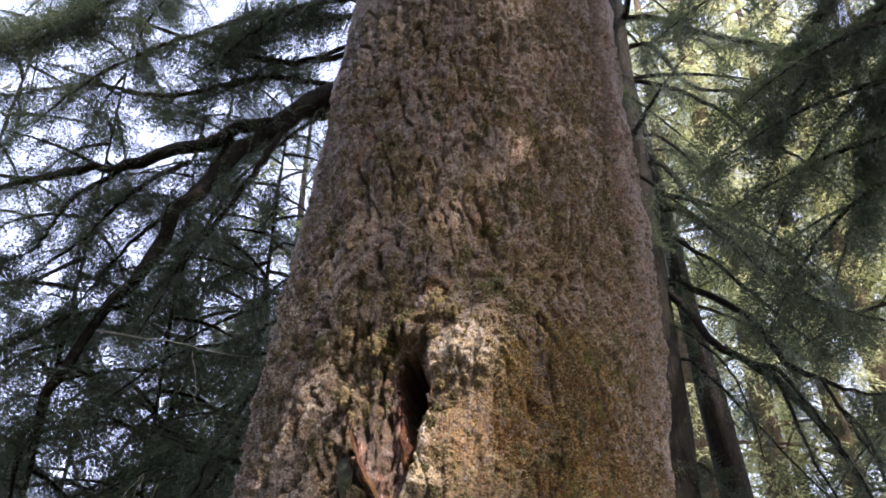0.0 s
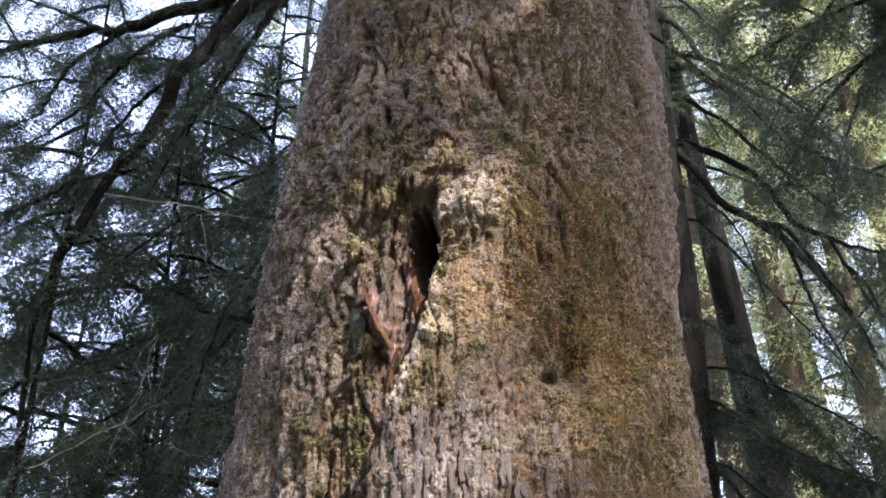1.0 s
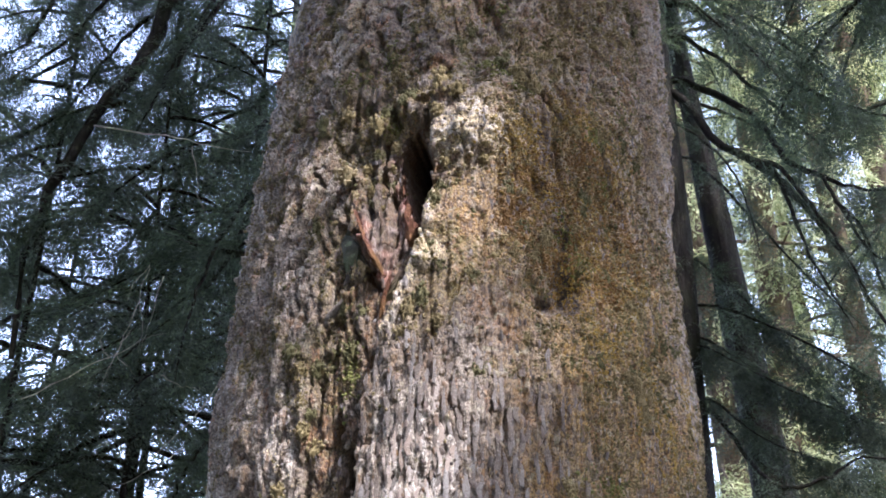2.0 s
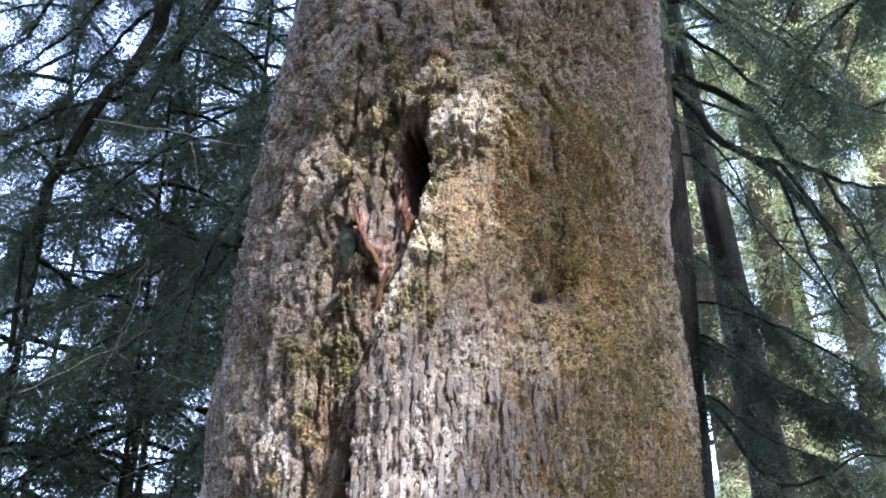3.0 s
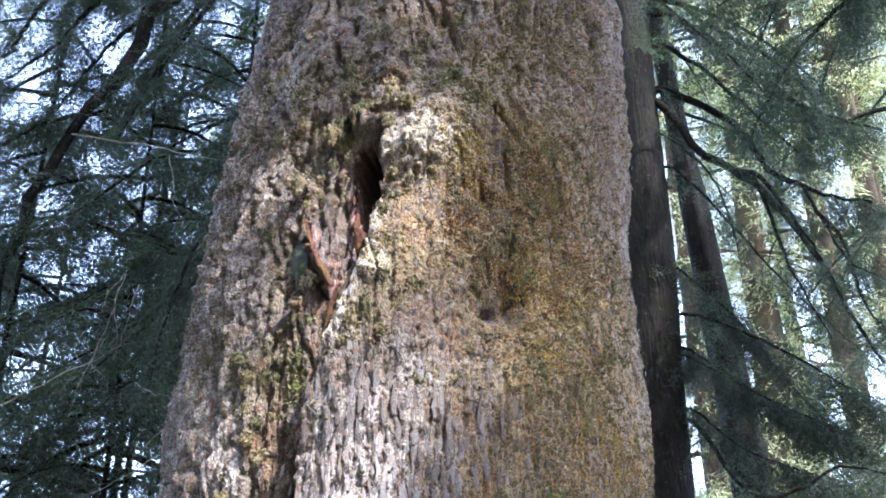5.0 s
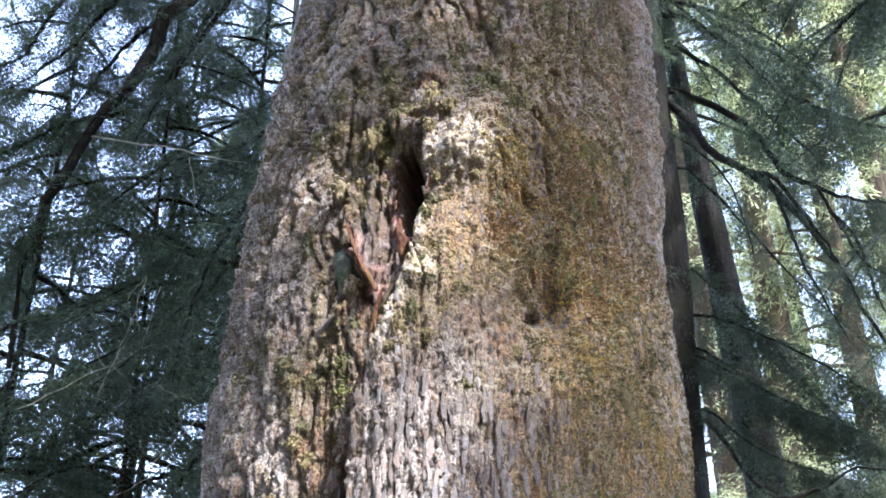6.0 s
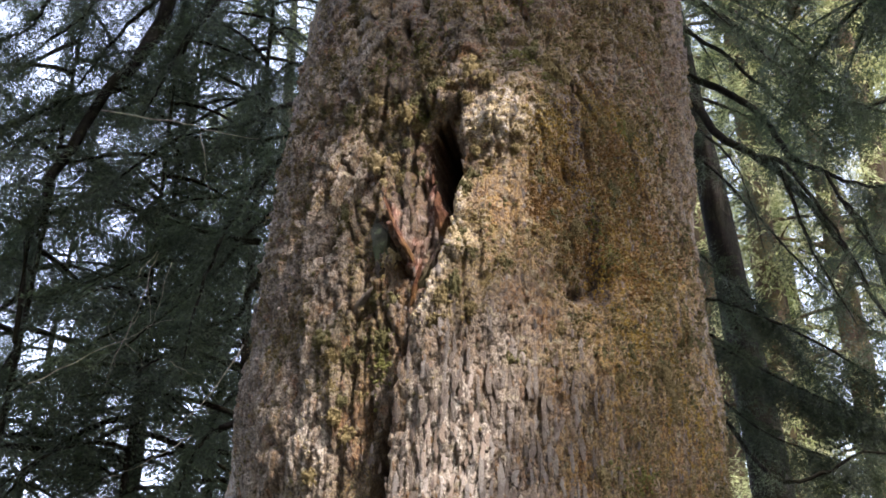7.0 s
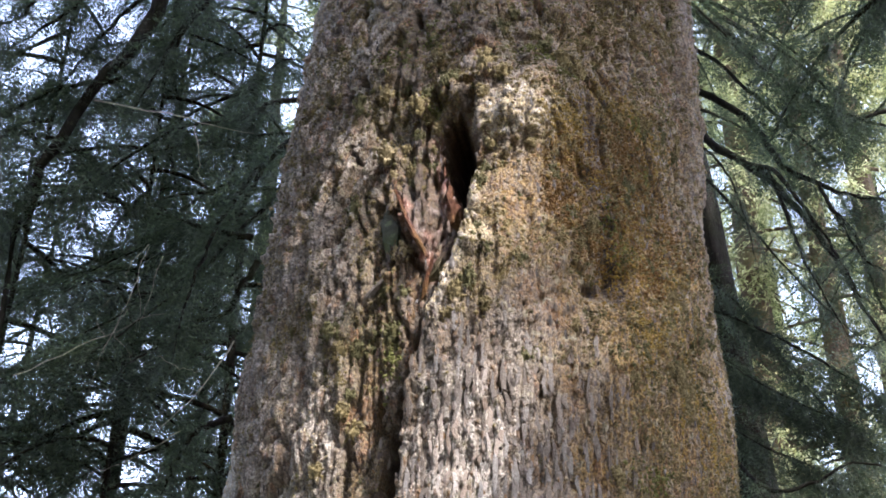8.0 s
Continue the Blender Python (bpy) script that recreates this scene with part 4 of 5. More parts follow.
def slab_shape(rng, sides=8, bevel=0.72):
    """An uneven plate, one unit wide and high, its face raised and its rim bevelled."""
    ang = np.arange(sides) * 2 * np.pi / sides + rng.uniform(-0.2, 0.2, sides)
    r = np.clip(rng.normal(1, 0.13, sides), 0.75, 1.3) / np.maximum(np.abs(np.cos(ang)), np.abs(np.sin(ang))) ** 0.55
    rim = np.stack([np.cos(ang) * r, np.sin(ang) * r], 1) * 0.5
    v = np.vstack([np.c_[rim, np.full(sides, -1.0)], np.c_[rim * 0.97, np.full(sides, 0.2)], np.c_[rim * bevel, rng.uniform(0.7, 1.0, sides)], [[0, 0, 1.0]]])
    f = []
    for k in range(sides):
        m = (k + 1) % sides
        for a in (0, sides):
            f += [(a + k, a + m, a + sides + m), (a + k, a + sides + m, a + sides + k)]
        f.append((2 * sides + k, 2 * sides + m, 3 * sides))
    return v, np.array(f)


def on_bark(ob, s, z, lift, w, h, thick, turn=0.0):
    p, out = on_trunk(np.array([s]), np.array([z]), lift)
    out = Vector(out[0])
    side = Vector((-out.y, out.x, 0))
    m = Matrix((side, Vector((0, 0, 1)), out)).transposed().to_4x4()
    ob.matrix_basis = Matrix.Translation(p[0]) @ m @ Matrix.Rotation(turn, 4, "Z") @ Matrix.Diagonal((w, h, thick, 1))
    return ob


def torn_pieces():
    rng = np.random.default_rng(14)
    for name, label, material, s, z, w, h, t, turn in (
            ("wood_splinter", "upright splinter of torn orange-brown wood", WOOD_RED, -0.375, 4.72, 0.10, 0.36, 0.06, 0.10), ("wood_splinter", "splinter of torn grey wood", WOOD, -0.40, 4.36, 0.08, 0.34, 0.05, -0.42),
            ("wood_splinter", "splinter of torn red wood", WOOD_RED, -0.60, 4.54, 0.035, 0.36, 0.04, 0.42), ("wood_splinter", "splinter of torn red wood", WOOD_RED, -0.70, 4.76, 0.03, 0.30, 0.04, 0.36),
            ("wood_splinter", "splinter of torn red wood", WOOD_RED, -0.455, 5.02, 0.035, 0.34, 0.05, 0.05), ("wood_splinter", "splinter of torn grey wood", WOOD, -0.56, 4.74, 0.05, 0.30, 0.03, 0.2), ("wood_splinter", "splinter of torn red wood", WOOD_RED, -0.50, 4.22, 0.03, 0.26, 0.03, -0.2),
            ("bark_slab", "smooth grey-green slab of bark", FLAP, -0.83, 4.62, 0.10, 0.36, 0.03, 0.12), ("bark_flap", "thin lifted flap of lilac-grey bark", PLATE, -0.91, 4.2, 0.035, 0.22, 0.03, -0.75)):
        v, f = slab_shape(rng, 10, 0.5)
        v[:, 0] *= np.clip(1.25 - 0.9 * (v[:, 1] + 0.5), 0.25, 1.2) if name == "wood_splinter" else 1
        v = v * (w, h, t)
        v[:, 0] += 0.15 * w * np.sin(v[:, 1] * 40)
        on_bark(under(new(name, mesh_from(name, v, f, material)), giant, label), s, z, 0.01, 1, 1, 1, turn)


def bark_plates():
    """Loose plates of the bare lower bark, one by one."""
    rng = np.random.default_rng(15)
    shapes = []
    for _ in range(16):
        v, f = slab_shape(rng, 9, 0.9)
        v = v * (rng.uniform(0.022, 0.04), rng.uniform(0.10, 0.22), rng.uniform(0.002, 0.004))
        v[:, 0] += 0.006 * np.sin(v[:, 1] * 60 + rng.uniform(0, 6))
        shapes.append([mesh_from("bark_plate", v, f, material) for material in (PLATE, PLATE_PALE)])
    spots = []
    for i in range(-14, 40):
        for j in range(0, 12):
            s, z = 0.043 * i + rng.normal(0, 0.008) + 0.1, 2.62 + 0.115 * j + 0.055 * (i % 2) + rng.normal(0, 0.012)
            spots.append((math.hypot((s + 0.15) / 0.8, (z - 2.9) / 0.85) + rng.random() * 0.8, s, z))
    for _, s, z in sorted(spots)[:220]:
        on_bark(under(new("bark_plate", shapes[rng.integers(0, 16)][int(blob(s, z, -0.2, 3.02, 0.17, 0.34) + 0.15 * rng.normal() > 0.45)]), giant), s, z, 0.0, 1, 1, 1, rng.normal(0, 0.07))


def giant_crown():
    """Limbs and foliage high on the giant, added above the view to shade what lies below."""
    rng = np.random.default_rng(16)
    rows = []
    for i in range(60):
        z = 23.5 + 21 * (i + rng.random()) / 60
        cx, cy, r = spine(z)
        path = limb_path(rng, np.array([cx, cy, z]), i * 2.399, rng.uniform(4.2, 6.4) * (1.15 - (z - 23) / 30), 0.15, rng.uniform(0.15, 0.4))
        v, f = rings_tube(path, np.linspace(0.13, 0.02, len(path)), 6)
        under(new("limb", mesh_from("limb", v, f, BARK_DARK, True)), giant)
        rows += dress(rng, path, 12, 1.15, 0.25)
    # limbs added towards the sun, to shade the upper trunk and the background
    for i in range(20):
        z = 14.6 + 9 * (i + rng.random()) / 20
        cx, cy, r = spine(z)
        path = limb_path(rng, np.array([cx, cy, z]), radians(rng.uniform(-100, 0)), rng.uniform(4.0, 6.2), 0.25, rng.uniform(0.1, 0.3))
        v, f = rings_tube(path, np.linspace(0.12, 0.02, len(path)), 6)
        under(new("limb", mesh_from("limb", v, f, BARK_DARK, True)), giant)
        rows += dress(rng, path, 13, 1.05, 0.3)
    # limbs added to the left, to shade the heavy limb behind
    for i in range(18):
        z = 17.5 + 8 * (i + rng.random()) / 18
        cx, cy, r = spine(z)
        path = limb_path(rng, np.array([cx, cy, z]), radians(rng.uniform(170, 260)), rng.uniform(3.0, 4.8), 0.25, rng.uniform(0.1, 0.3))
        v, f = rings_tube(path, np.linspace(0.12, 0.02, len(path)), 6)
        under(new("limb", mesh_from("limb", v, f, BARK_DARK, True)), giant)
        rows += dress(rng, path, 14, 1.05, 0.25)
    v, f = spread(SPRAYS_HIGH, rows)
    under(new("crown", mesh_from("crown", v, f, LEAF_DARK)), giant, "dark green needles", "stuff")


moss_coat()
bark_flakes()
moss_cushions()
pale_crust()
green_patches()
moss_clumps()
torn_pieces()
giant_crown()


# ---- the forest behind ----
CLOSE, BACK, ROUND = "dark conifers close behind", "conifers further back", "conifers round the clearing"
# limbs of the slender conifer beside the giant: they leave the trunk level and sweep down
SWEEPS_UPPER = [
    ([(4.88, 17.6, 16.52), (5.53, 17.12, 15.65), (6.06, 16.64, 14.4), (6.74, 16.16, 13.23), (7.1, 15.68, 12.51), (7.9, 15.2, 11.81)], 0.11, 120, 0.85),
    ([(4.72, 17.6, 14.15), (5.21, 17.17, 12.77), (5.77, 16.74, 11.98), (6.16, 16.31, 11.12), (6.39, 15.89, 10.19), (6.57, 15.46, 9.21), (6.7, 15.03, 8.21), (6.8, 14.6, 7.29)], 0.10, 75, 0.7),
    ([(4.92, 17.6, 14.44), (6.03, 17.12, 13.26), (6.28, 16.64, 12.04), (6.74, 16.16, 11.26), (7.09, 15.68, 10.74), (7.44, 15.2, 10.39)], 0.09, 85, 0.8),
    ([(4.86, 17.6, 15.6), (5.52, 17.1, 14.62), (6.03, 16.6, 13.43), (6.65, 16.1, 12.06), (6.73, 15.6, 11.32)], 0.06, 50, 0.7),
]
SWEEPS_FORKED = [
    ([(4.64, 17.6, 13.39), (5.25, 17.07, 12.32), (5.41, 16.53, 11.13), (5.37, 16.0, 9.59)], 0.04, 40, 0.6),
    ([(5.72, 16.6, 11.89), (5.92, 16.2, 11.4), (5.97, 15.8, 10.14), (6.0, 15.4, 9.18), (6.27, 15.0, 7.82)], 0.05, 45, 0.6),
    ([(5.66, 16.4, 11.77), (5.91, 16.0, 11.39), (6.16, 15.6, 10.46), (6.35, 15.2, 9.49), (6.48, 14.8, 8.39)], 0.055, 40, 0.6),
    ([(6.68, 16.0, 11.16), (6.8, 15.67, 10.17), (6.92, 15.33, 9.35), (7.29, 15.0, 8.83)], 0.035, 30, 0.6),
    ([(6.72, 15.8, 10.58), (6.97, 15.53, 9.78), (7.01, 15.27, 8.51), (7.14, 15.0, 8.01)], 0.04, 35, 0.7),
]
SWEEPS_CROWN = [
    ([(5.15, 17.6, 22.9), (6.38, 16.9, 21.42), (7.11, 16.2, 20.3), (8.11, 15.5, 19.22), (9.21, 14.8, 18.6)], 0.10, 190, 0.95),
    ([(5.16, 17.6, 21.82), (5.72, 16.93, 19.68), (6.58, 16.27, 18.69), (7.27, 15.6, 17.4)], 0.07, 60, 0.8),
    ([(4.92, 17.6, 18.69), (5.58, 16.93, 17.02), (5.89, 16.27, 15.34), (6.07, 15.6, 13.54)], 0.05, 45, 0.7),
    ([(4.93, 17.6, 17.8), (5.44, 17.0, 15.96), (6.15, 16.4, 14.71), (6.57, 15.8, 13.69), (6.87, 15.2, 12.47)], 0.08, 70, 0.7),
]
SWEEPS_MIDDLE = [
    ([(4.79, 17.6, 16.63), (5.54, 16.8, 15.33), (5.98, 16.0, 13.71), (6.27, 15.2, 11.99)], 0.06, 55, 0.7),
    ([(4.8, 17.7, 20.6), (5.7, 17.0, 19.4), (6.7, 16.4, 17.6), (7.6, 15.6, 15.6), (8.2, 15.2, 13.8)], 0.07, 80, 0.75),
    ([(4.9, 17.7, 12.6), (5.6, 17.2, 11.2), (6.4, 16.8, 9.6), (7.3, 16.4, 8.2)], 0.04, 60, 0.75),
    ([(4.7, 17.7, 10.4), (5.4, 17.2, 9.3), (6.0, 16.8, 8.0), (6.6, 16.4, 6.8)], 0.035, 110, 0.85),
]
SWEEPS_LOWER = [
    ([(4.7, 17.7, 8.8), (5.2, 16.8, 7.9), (6.0, 16.2, 7.0), (6.9, 15.8, 6.3)], 0.035, 110, 0.85),
    ([(4.7, 17.7, 7.4), (4.98, 16.0, 5.7), (5.75, 15.67, 5.75), (6.17, 15.33, 5.93), (6.9, 15.0, 5.7)], 0.05, 60, 0.8),
    ([(4.7, 17.6, 8.6), (5.2, 16.4, 7.6), (5.9, 16.0, 7.0), (6.6, 15.8, 6.6)], 0.03, 120, 0.85),
    ([(4.7, 17.6, 7.6), (5.0, 16.4, 6.6), (5.7, 16.0, 6.1), (6.5, 15.8, 5.8)], 0.03, 120, 0.85),
    ([(5.0, 17.6, 9.4), (6.0, 16.4, 8.2), (6.8, 16.0, 7.4), (7.5, 15.8, 6.7)], 0.035, 110, 0.85),
]
SWEEPS = SWEEPS_UPPER + SWEEPS_FORKED + SWEEPS_CROWN + SWEEPS_MIDDLE + SWEEPS_LOWER
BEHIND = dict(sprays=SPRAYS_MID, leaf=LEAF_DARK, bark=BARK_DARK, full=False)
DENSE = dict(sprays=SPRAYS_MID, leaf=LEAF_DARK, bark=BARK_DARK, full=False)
# heavy limbs of the conifer behind the giant
HEAVY_TOP = [
    ([(-0.4, 15, 23.6), (-2.0, 15, 23.5), (-4.2, 15, 23.4), (-6.1, 15, 22.3), (-7.5, 15, 20.6), (-9.0, 15, 19.4)], 0.12, 120, 1.0),
    ([(-0.4, 15.2, 22.4), (-2.5, 15.5, 22.7), (-3.7, 15.5, 22.9), (-5.2, 15.5, 22.0), (-7.0, 15.5, 21.0)], 0.10, 110, 1.0),
    ([(-0.3, 15.2, 19.6), (-1.75, 15.20, 18.88), (-3.11, 14.90, 18.19), (-4.47, 14.60, 18.20), (-6.25, 14.30, 18.73), (-7.64, 14.00, 18.54)], 0.09, 170, 0.85),
    ([(-0.4, 15.0, 17.8), (-2.14, 15.00, 17.61), (-3.85, 14.80, 17.57), (-5.42, 14.60, 16.86), (-7.08, 14.40, 16.97), (-8.54, 14.20, 16.44)], 0.08, 150, 0.8),
]
HEAVY_OUTER = [
    ([(-0.5, 15.0, 20.2), (-2.02, 15.00, 19.75), (-3.44, 14.65, 19.51), (-5.03, 14.30, 18.37), (-6.41, 13.95, 16.97), (-7.38, 13.60, 15.09)], 0.08, 170, 0.8),
    ([(-6.02, 14.60, 20.60), (-7.02, 14.40, 19.58), (-7.98, 14.20, 18.25), (-9.02, 14.00, 17.68)], 0.08, 110, 0.8),
    ([(-4.78, 14.50, 14.95), (-5.22, 14.38, 14.55), (-5.84, 14.25, 13.63), (-6.22, 14.12, 12.77), (-7.23, 14.00, 11.62)], 0.06, 90, 0.75),
    ([(-5.47, 14.00, 20.20), (-5.72, 13.87, 18.91), (-5.94, 13.73, 17.71), (-5.79, 13.60, 16.12)], 0.035, 60, 0.7),
    ([(-3.78, 14.50, 14.53), (-4.27, 14.33, 13.06), (-4.61, 14.17, 11.73), (-4.86, 14.00, 10.74)], 0.05, 45, 0.7),
]
HEAVY_BOUGHS = [
    ([(-6.10, 14.50, 14.66), (-6.70, 14.33, 13.84), (-6.98, 14.17, 12.68), (-7.57, 14.00, 12.19)], 0.05, 80, 0.75),
    ([(-5.29, 14.60, 11.81), (-6.23, 14.47, 11.49), (-6.80, 14.33, 10.95), (-7.32, 14.20, 10.65)], 0.05, 90, 0.75),
    ([(-0.2, 14.8, 17.6), (-2.06, 14.5, 16.9), (-3.29, 14.5, 15.85), (-3.87, 14.5, 15.2), (-4.64, 14.5, 14.0), (-5.18, 14.5, 12.45), (-5.86, 14.5, 11.05), (-6.32, 14.5, 9.5), (-6.31, 14.5, 7.2)], 0.22, 30, 0.8),
    ([(-0.6, 14.8, 17.0), (-2.47, 14.5, 16.44), (-3.31, 14.5, 15.98), (-4.85, 14.5, 15.38), (-6.12, 14.5, 14.8), (-7.16, 14.5, 14.7), (-8.4, 14.3, 14.0)], 0.2, 90, 0.8),
]
HEAVY_HIGH = [
    ([(-3.0, 14.5, 16.0), (-3.56, 14.4, 14.4), (-4.18, 14.3, 12.95), (-4.68, 14.2, 11.7)], 0.08, 70, 0.9),
    ([(-4.0, 14.5, 15.6), (-4.6, 14.8, 14.6), (-5.6, 14.9, 13.4), (-6.4, 15, 12.0)], 0.07, 70, 0.9),
    ([(-1.0, 14.8, 21.0), (-4.0, 14.6, 20.6), (-7.5, 14.5, 19.5), (-8.5, 14.5, 18.6), (-9.4, 14.5, 18.0)], 0.1, 130, 1.0),
    ([(-0.6, 14.8, 19.5), (-2.2, 14.4, 19.6), (-3.6, 14.2, 18.6), (-4.6, 14.0, 17.0)], 0.1, 120, 1.0),
    ([(-0.6, 14.8, 22.5), (-2.4, 14.4, 22.4), (-4.2, 14.2, 21.4), (-5.4, 14.0, 19.8)], 0.1, 120, 1.0),
]
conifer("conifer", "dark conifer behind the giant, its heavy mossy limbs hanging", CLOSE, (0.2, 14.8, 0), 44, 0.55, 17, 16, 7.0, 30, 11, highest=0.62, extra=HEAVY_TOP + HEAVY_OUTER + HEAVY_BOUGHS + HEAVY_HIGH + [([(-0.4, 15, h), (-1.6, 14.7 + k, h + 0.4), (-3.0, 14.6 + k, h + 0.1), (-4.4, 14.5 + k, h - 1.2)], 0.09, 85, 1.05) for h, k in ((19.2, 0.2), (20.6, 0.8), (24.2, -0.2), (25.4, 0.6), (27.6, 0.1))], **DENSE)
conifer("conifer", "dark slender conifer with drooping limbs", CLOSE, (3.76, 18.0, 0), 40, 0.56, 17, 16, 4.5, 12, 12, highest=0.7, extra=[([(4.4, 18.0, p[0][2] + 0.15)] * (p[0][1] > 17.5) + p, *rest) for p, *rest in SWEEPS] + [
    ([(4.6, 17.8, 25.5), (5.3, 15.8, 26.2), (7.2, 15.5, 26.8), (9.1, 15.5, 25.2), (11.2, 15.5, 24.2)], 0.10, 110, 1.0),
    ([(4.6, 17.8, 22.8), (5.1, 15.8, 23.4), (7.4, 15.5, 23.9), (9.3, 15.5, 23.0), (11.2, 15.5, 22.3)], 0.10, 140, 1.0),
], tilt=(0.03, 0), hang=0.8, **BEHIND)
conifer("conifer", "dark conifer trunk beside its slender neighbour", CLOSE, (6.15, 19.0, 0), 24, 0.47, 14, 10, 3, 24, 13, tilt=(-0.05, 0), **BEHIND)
# drooping limbs and dead twigs at the edge of the giant
DROOP_LONG = [
    ([(-1.6, 13.5, 10.4), (-2.3, 12.7, 9.4), (-2.88, 12.5, 8.35), (-3.23, 12.5, 7.2), (-3.36, 12.5, 6.0)], 0.055, 60, 0.8),
    ([(-1.8, 14.2, 10.8), (-2.6, 13.5, 9.7), (-3.14, 13.5, 8.2), (-4.34, 13.5, 7.15), (-5.4, 13.5, 6.5)], 0.05, 80, 0.85),
    ([(-1.6, 13.8, 9.6), (-2.44, 13, 8.65), (-3.53, 13, 7.26), (-4.75, 13, 6.15)], 0.045, 70, 0.85),
    ([(-2.0, 14.6, 11.6), (-2.7, 14, 11.06), (-3.2, 14, 10.7), (-4.2, 14, 10.46), (-5.3, 14, 9.5), (-6.3, 14, 9.1)], 0.05, 90, 0.9),
]
DROOP_SHORT = [
    ([(-2.49, 12.8, 7.66), (-2.68, 12.8, 7.24), (-2.8, 12.8, 6.92), (-3.15, 12.8, 6.79), (-3.58, 12.8, 6.75)], 0.05, 40, 0.7),
    ([(-2.59, 12.8, 8.0), (-3.06, 12.8, 8.08), (-3.53, 12.8, 8.2), (-3.91, 12.8, 8.24)], 0.05, 40, 0.7),
    ([(-2.6, 12.8, 5.51), (-3.0, 12.8, 5.33), (-3.2, 12.8, 4.97), (-3.32, 12.8, 4.54)], 0.05, 40, 0.7),
]
TWIGS_UPPER = [
    ([(-4.85, 12.3, 9.77), (-3.90, 12.3, 9.60), (-3.46, 12.3, 9.51), (-3.10, 12.3, 9.38), (-2.64, 12.3, 9.33)], 0.022),
    ([(-3.45, 12.3, 9.42), (-3.35, 12.3, 9.01), (-3.29, 12.3, 8.66), (-3.10, 12.3, 8.23)], 0.014),
    ([(-5.13, 12.3, 5.79), (-4.75, 12.3, 5.97), (-4.38, 12.3, 6.23), (-4.05, 12.3, 6.35), (-3.80, 12.3, 6.54), (-3.47, 12.3, 6.65)], 0.016),
    ([(-3.80, 12.3, 7.60), (-3.98, 12.3, 7.31), (-4.02, 12.3, 7.11)], 0.010),
    ([(-3.79, 12.3, 7.56), (-3.87, 12.3, 7.16), (-3.77, 12.3, 6.69), (-3.79, 12.3, 6.39)], 0.010),
    ([(-3.86, 12.3, 7.12), (-4.01, 12.3, 6.53), (-4.15, 12.3, 6.08), (-4.22, 12.3, 5.65)], 0.010),
]
TWIGS_LOWER = [
    ([(-3.93, 12.3, 6.69), (-4.11, 12.3, 6.23), (-4.16, 12.3, 5.90)], 0.009),
    ([(-3.60, 12.3, 7.44), (-3.70, 12.3, 6.84), (-3.77, 12.3, 6.39)], 0.010),
    ([(-4.04, 12.3, 6.35), (-3.85, 12.3, 6.16), (-3.80, 12.3, 6.01)], 0.008),
    ([(-2.59, 12.3, 6.32), (-2.77, 12.3, 5.95), (-2.94, 12.3, 5.66), (-3.18, 12.3, 5.38), (-3.41, 12.3, 5.10)], 0.018),
    ([(-3.47, 12.3, 6.09), (-3.18, 12.3, 5.95), (-2.90, 12.3, 5.89)], 0.010),
    ([(-3.09, 12.3, 5.17), (-3.58, 12.3, 4.83), (-4.07, 12.3, 4.62)], 0.012),
    ([(-4.15, 12.3, 6.31), (-4.29, 12.3, 6.53), (-4.16, 12.3, 6.84)], 0.008),
]
conifer("conifer", "dense dark conifer hung with drooping sprays", CLOSE, (-3.4, 17.6, 0), 22, 0.10, 4, 66, 3.1, 27, 14, highest=0.94, extra=DROOP_LONG + DROOP_SHORT, twigs=TWIGS_UPPER + TWIGS_LOWER, **DENSE)
conifer("conifer", "dense dark conifer hung with drooping sprays", CLOSE, (-5.9, 20.0, 0), 31, 0.09, 4, 60, 3.6, 27, 16, highest=0.94, **DENSE)
conifer("conifer", "slim dark conifer with thin drooping crown", CLOSE, (-10.8, 18.5, 0), 32, 0.09, 4, 54, 4.0, 34, 15, highest=0.94, **DENSE)
conifer("conifer", "slim dark conifer with thin drooping crown", CLOSE, (10.4, 18.5, 0), 42, 0.12, 5, 44, 3.4, 34, 17, highest=0.72, **DENSE)

conifer("conifer", "dark conifer spreading drooping limbs overhead", CLOSE, (8.0, 10.7, 0), 34, 0.3, 11.6, 34, 4.6, 58, 21, highest=0.52, extra=[
    ([(7.9, 10.7, 15.5), (7.0, 11.2, 15.2), (6.0, 11.6, 14.4), (5.2, 12.0, 13.4)], 0.07, 170, 0.85),
    ([(7.9, 10.7, 14.5), (7.2, 11.0, 13.9), (6.6, 11.2, 13.0), (6.2, 11.4, 12.0)], 0.06, 130, 0.85),
    ([(7.9, 10.7, 17.2), (7.3, 11.3, 16.9), (6.7, 11.9, 16.2), (6.1, 12.3, 15.2)], 0.07, 170, 0.85)], **DENSE)
conifer("conifer", "slim dark conifer with thin drooping crown", CLOSE, (-7.3, 16.6, 0), 27, 0.06, 5, 50, 3.1, 32, 18, highest=0.94, **DENSE)
conifer("conifer", "dense dark conifer hung with drooping sprays", CLOSE, (-5.2, 16.8, 0), 21, 0.06, 4, 52, 2.8, 22, 19, highest=0.94, **DENSE)

for x, y, h, reach, seed in ((-6.4, 22.5, 21.5, 3.4, 22), (-9.8, 24.5, 19.5, 3.6, 23), (-4.8, 21.0, 20.0, 2.6, 24)):
    conifer("conifer", "dense dark conifer deep in the shade", CLOSE, (x, y, 0), h, 0.12, 4, 58, reach, 21, seed, highest=0.95, size=1.15, **DENSE)

# opening aimed along the camera's view, to leave a patch of sky
VIEW_OPENING = np.array([-8.0, 20.0, 9.3]), np.array([-0.349, 0.873, 0.34])
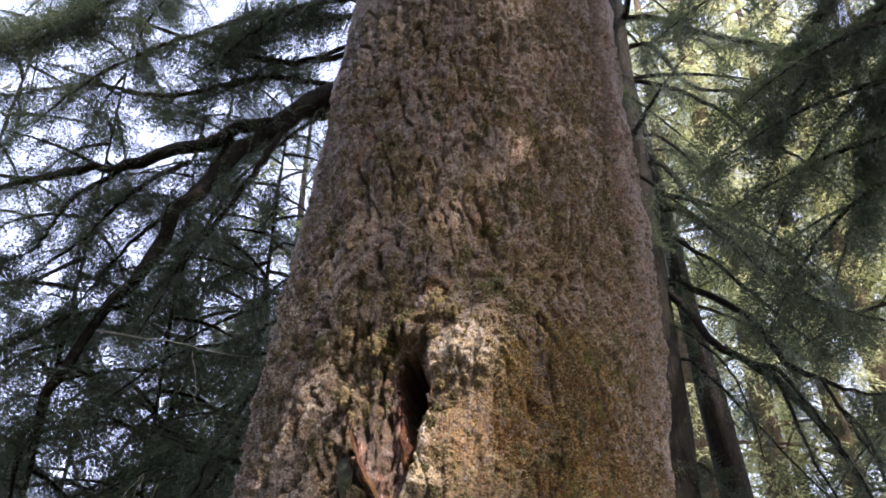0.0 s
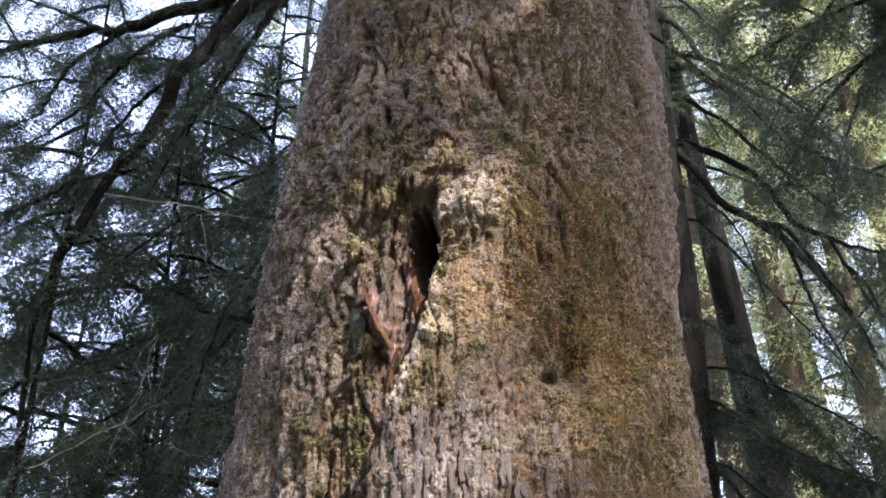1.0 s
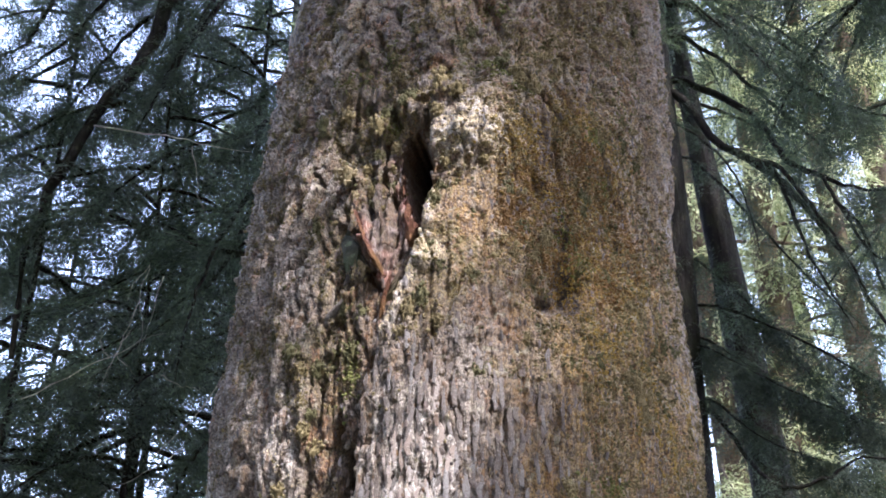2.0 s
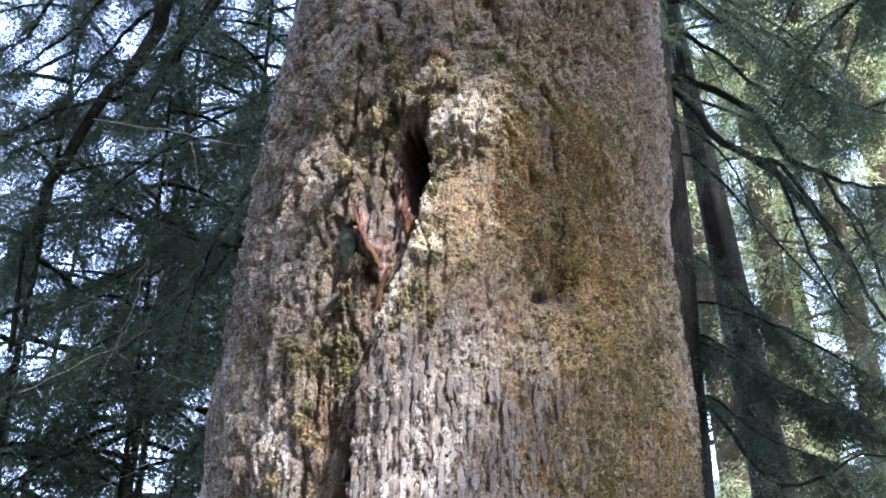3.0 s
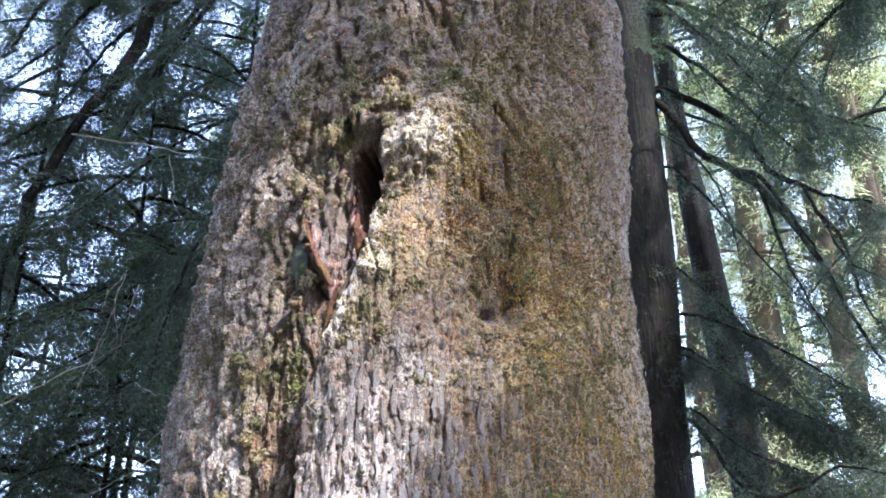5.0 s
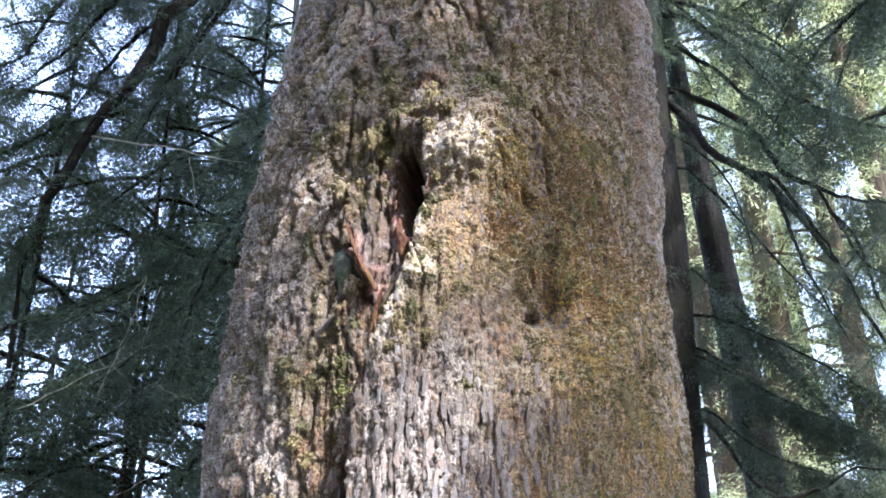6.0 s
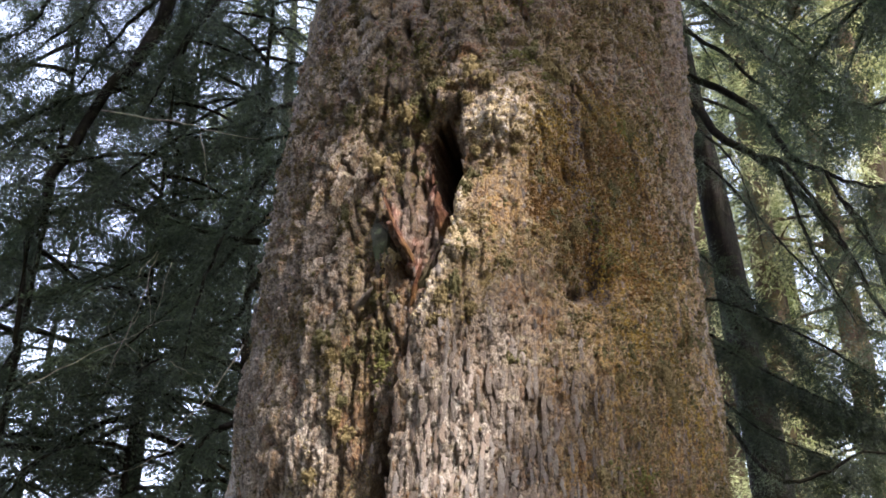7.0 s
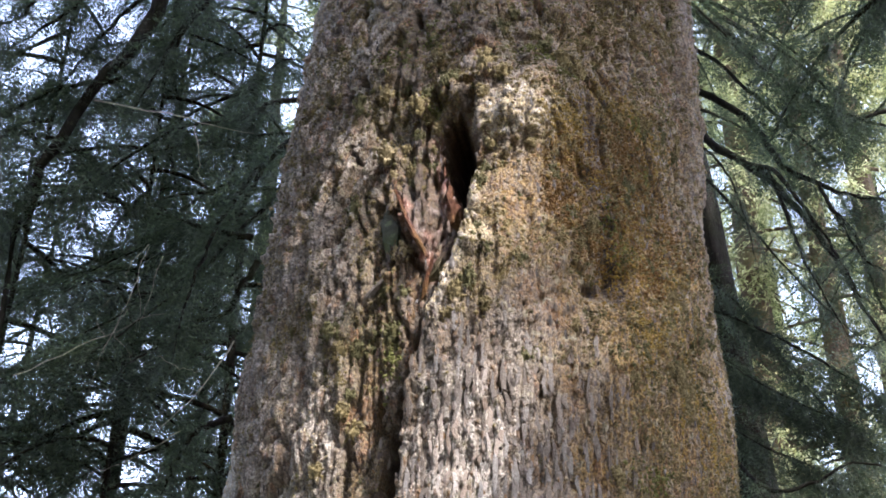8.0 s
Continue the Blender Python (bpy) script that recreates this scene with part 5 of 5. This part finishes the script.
conifer("conifer", "dense dark conifer with its crown opened towards the camera", CLOSE, (-8.7, 20.6, 0), 17.5, 0.1, 4, 52, 3.0, 22, 26, highest=0.95, size=1.1, gaps=[(*VIEW_OPENING, 0.85)], **DENSE)

# tall conifers further off, of three kinds
far_rng = np.random.default_rng(77)
kinds = []
for k, (h, leaf, bark, seed, x, y) in enumerate(((38, LEAF_SUNLIT, BARK_PALE, 51, 9.5, 27), (34, LEAF_HALF_LIT, BARK_DARK, 52, 14.5, 29), (44, LEAF_SUNLIT, BARK_PALE, 53, 18, 33))):
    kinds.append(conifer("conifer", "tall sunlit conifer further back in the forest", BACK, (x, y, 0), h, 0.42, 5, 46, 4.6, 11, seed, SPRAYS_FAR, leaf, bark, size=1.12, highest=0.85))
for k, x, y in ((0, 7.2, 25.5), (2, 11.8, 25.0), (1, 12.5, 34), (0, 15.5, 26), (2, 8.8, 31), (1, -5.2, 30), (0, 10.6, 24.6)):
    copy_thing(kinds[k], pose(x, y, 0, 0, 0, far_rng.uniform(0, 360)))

for x, y, leaf, seed in ((8.6, 25.2, LEAF_SUNLIT, 54), (12.6, 26.6, LEAF_SUNLIT, 55)):
    conifer("conifer", "very tall sunlit conifer, its broad crown full only within view", BACK, (x, y, 0), 54, 0.45, 21, 54, 5.2, 14, seed, SPRAYS_FAR, leaf, BARK_PALE, size=1.1, highest=0.68, full=False)

# unseen conifers added on the other sides, and tall ones whose crowns shade the giant
SUN_WAY = np.array(SUN_TO)
# gaps cut towards the sun so its patches fall on chosen bark
SUN_GAPS = [(on_trunk(np.array([a]), np.array([b]))[0][0], SUN_WAY, r) for a, b, r in ((0.0, 5.38, 0.34), (-0.2, 4.37, 0.16), (-0.22, 4.75, 0.12), (-0.38, 4.05, 0.13), (-0.47, 3.85, 0.10), (-0.27, 3.0, 0.32), (0.1, 3.6, 0.16), (-1.1, 3.1, 0.26), (-0.88, 5.27, 0.07), (-0.66, 4.66, 0.17), (-0.55, 4.3, 0.08), (-0.65, 5.3, 0.24), (-1.12, 5.45, 0.2), (-0.4, 5.8, 0.14))]
fleck_rng = np.random.default_rng(41)
for k in range(6):
    a, b = fleck_rng.uniform(-0.9, 1.3), fleck_rng.uniform(5.5, 8.6)
    SUN_GAPS.append((on_trunk(np.array([a]), np.array([b]))[0][0], SUN_WAY, fleck_rng.uniform(0.07, 0.16)))
shaders = []
for seed, base, h, limbs, reach, per in ((61, (4.3, -2.6, 0), 40, 84, 2.8, 15), (64, (10.0, -3.4, 0), 42, 72, 4.8, 19), (66, (8.0, -0.2, 0), 33, 68, 2.4, 19), (62, (-16, -8, 0), 38, 30, 5.5, 13), (63, (-9, -12, 0), 32, 30, 5.5, 13)):
    near = len(shaders) < 3
    shaders.append(conifer("conifer", "unseen tall conifer added to shade the clearing", ROUND, base, h, 0.3, (10.5 if seed == 61 else 13) if near else 7, limbs, reach, per, seed, SPRAYS_ROUND if near else SPRAYS_SHADE, LEAF_DARK, BARK_DARK, size=1.0 if near else 1.1, gaps=SUN_GAPS, highest=0.9))
# more unseen copies, added to cut down the sky light on the trunk
for x, y in ((-17, 13), (-17, 19), (-18, 6), (17, 6), (20, 11), (-7, -8), (-12.5, -1), (1, -12), (-13, 5), (-2, -15), (7.5, -13), (-1, -9), (-5.5, -4.5), (12, 3)):
    copy_thing(shaders[3], pose(x, y, 0, 0, 0, 40 * x))
for i in range(12):
    a = radians(75 + 210 * i / 11)
    dist = far_rng.uniform(24, 34)
    copy_thing(shaders[3 + i % 2], pose(dist * math.sin(a), 3 + dist * math.cos(a), 0, 0, 0, far_rng.uniform(0, 360)))

# the giant's bark, plate by plate
bark_plates()
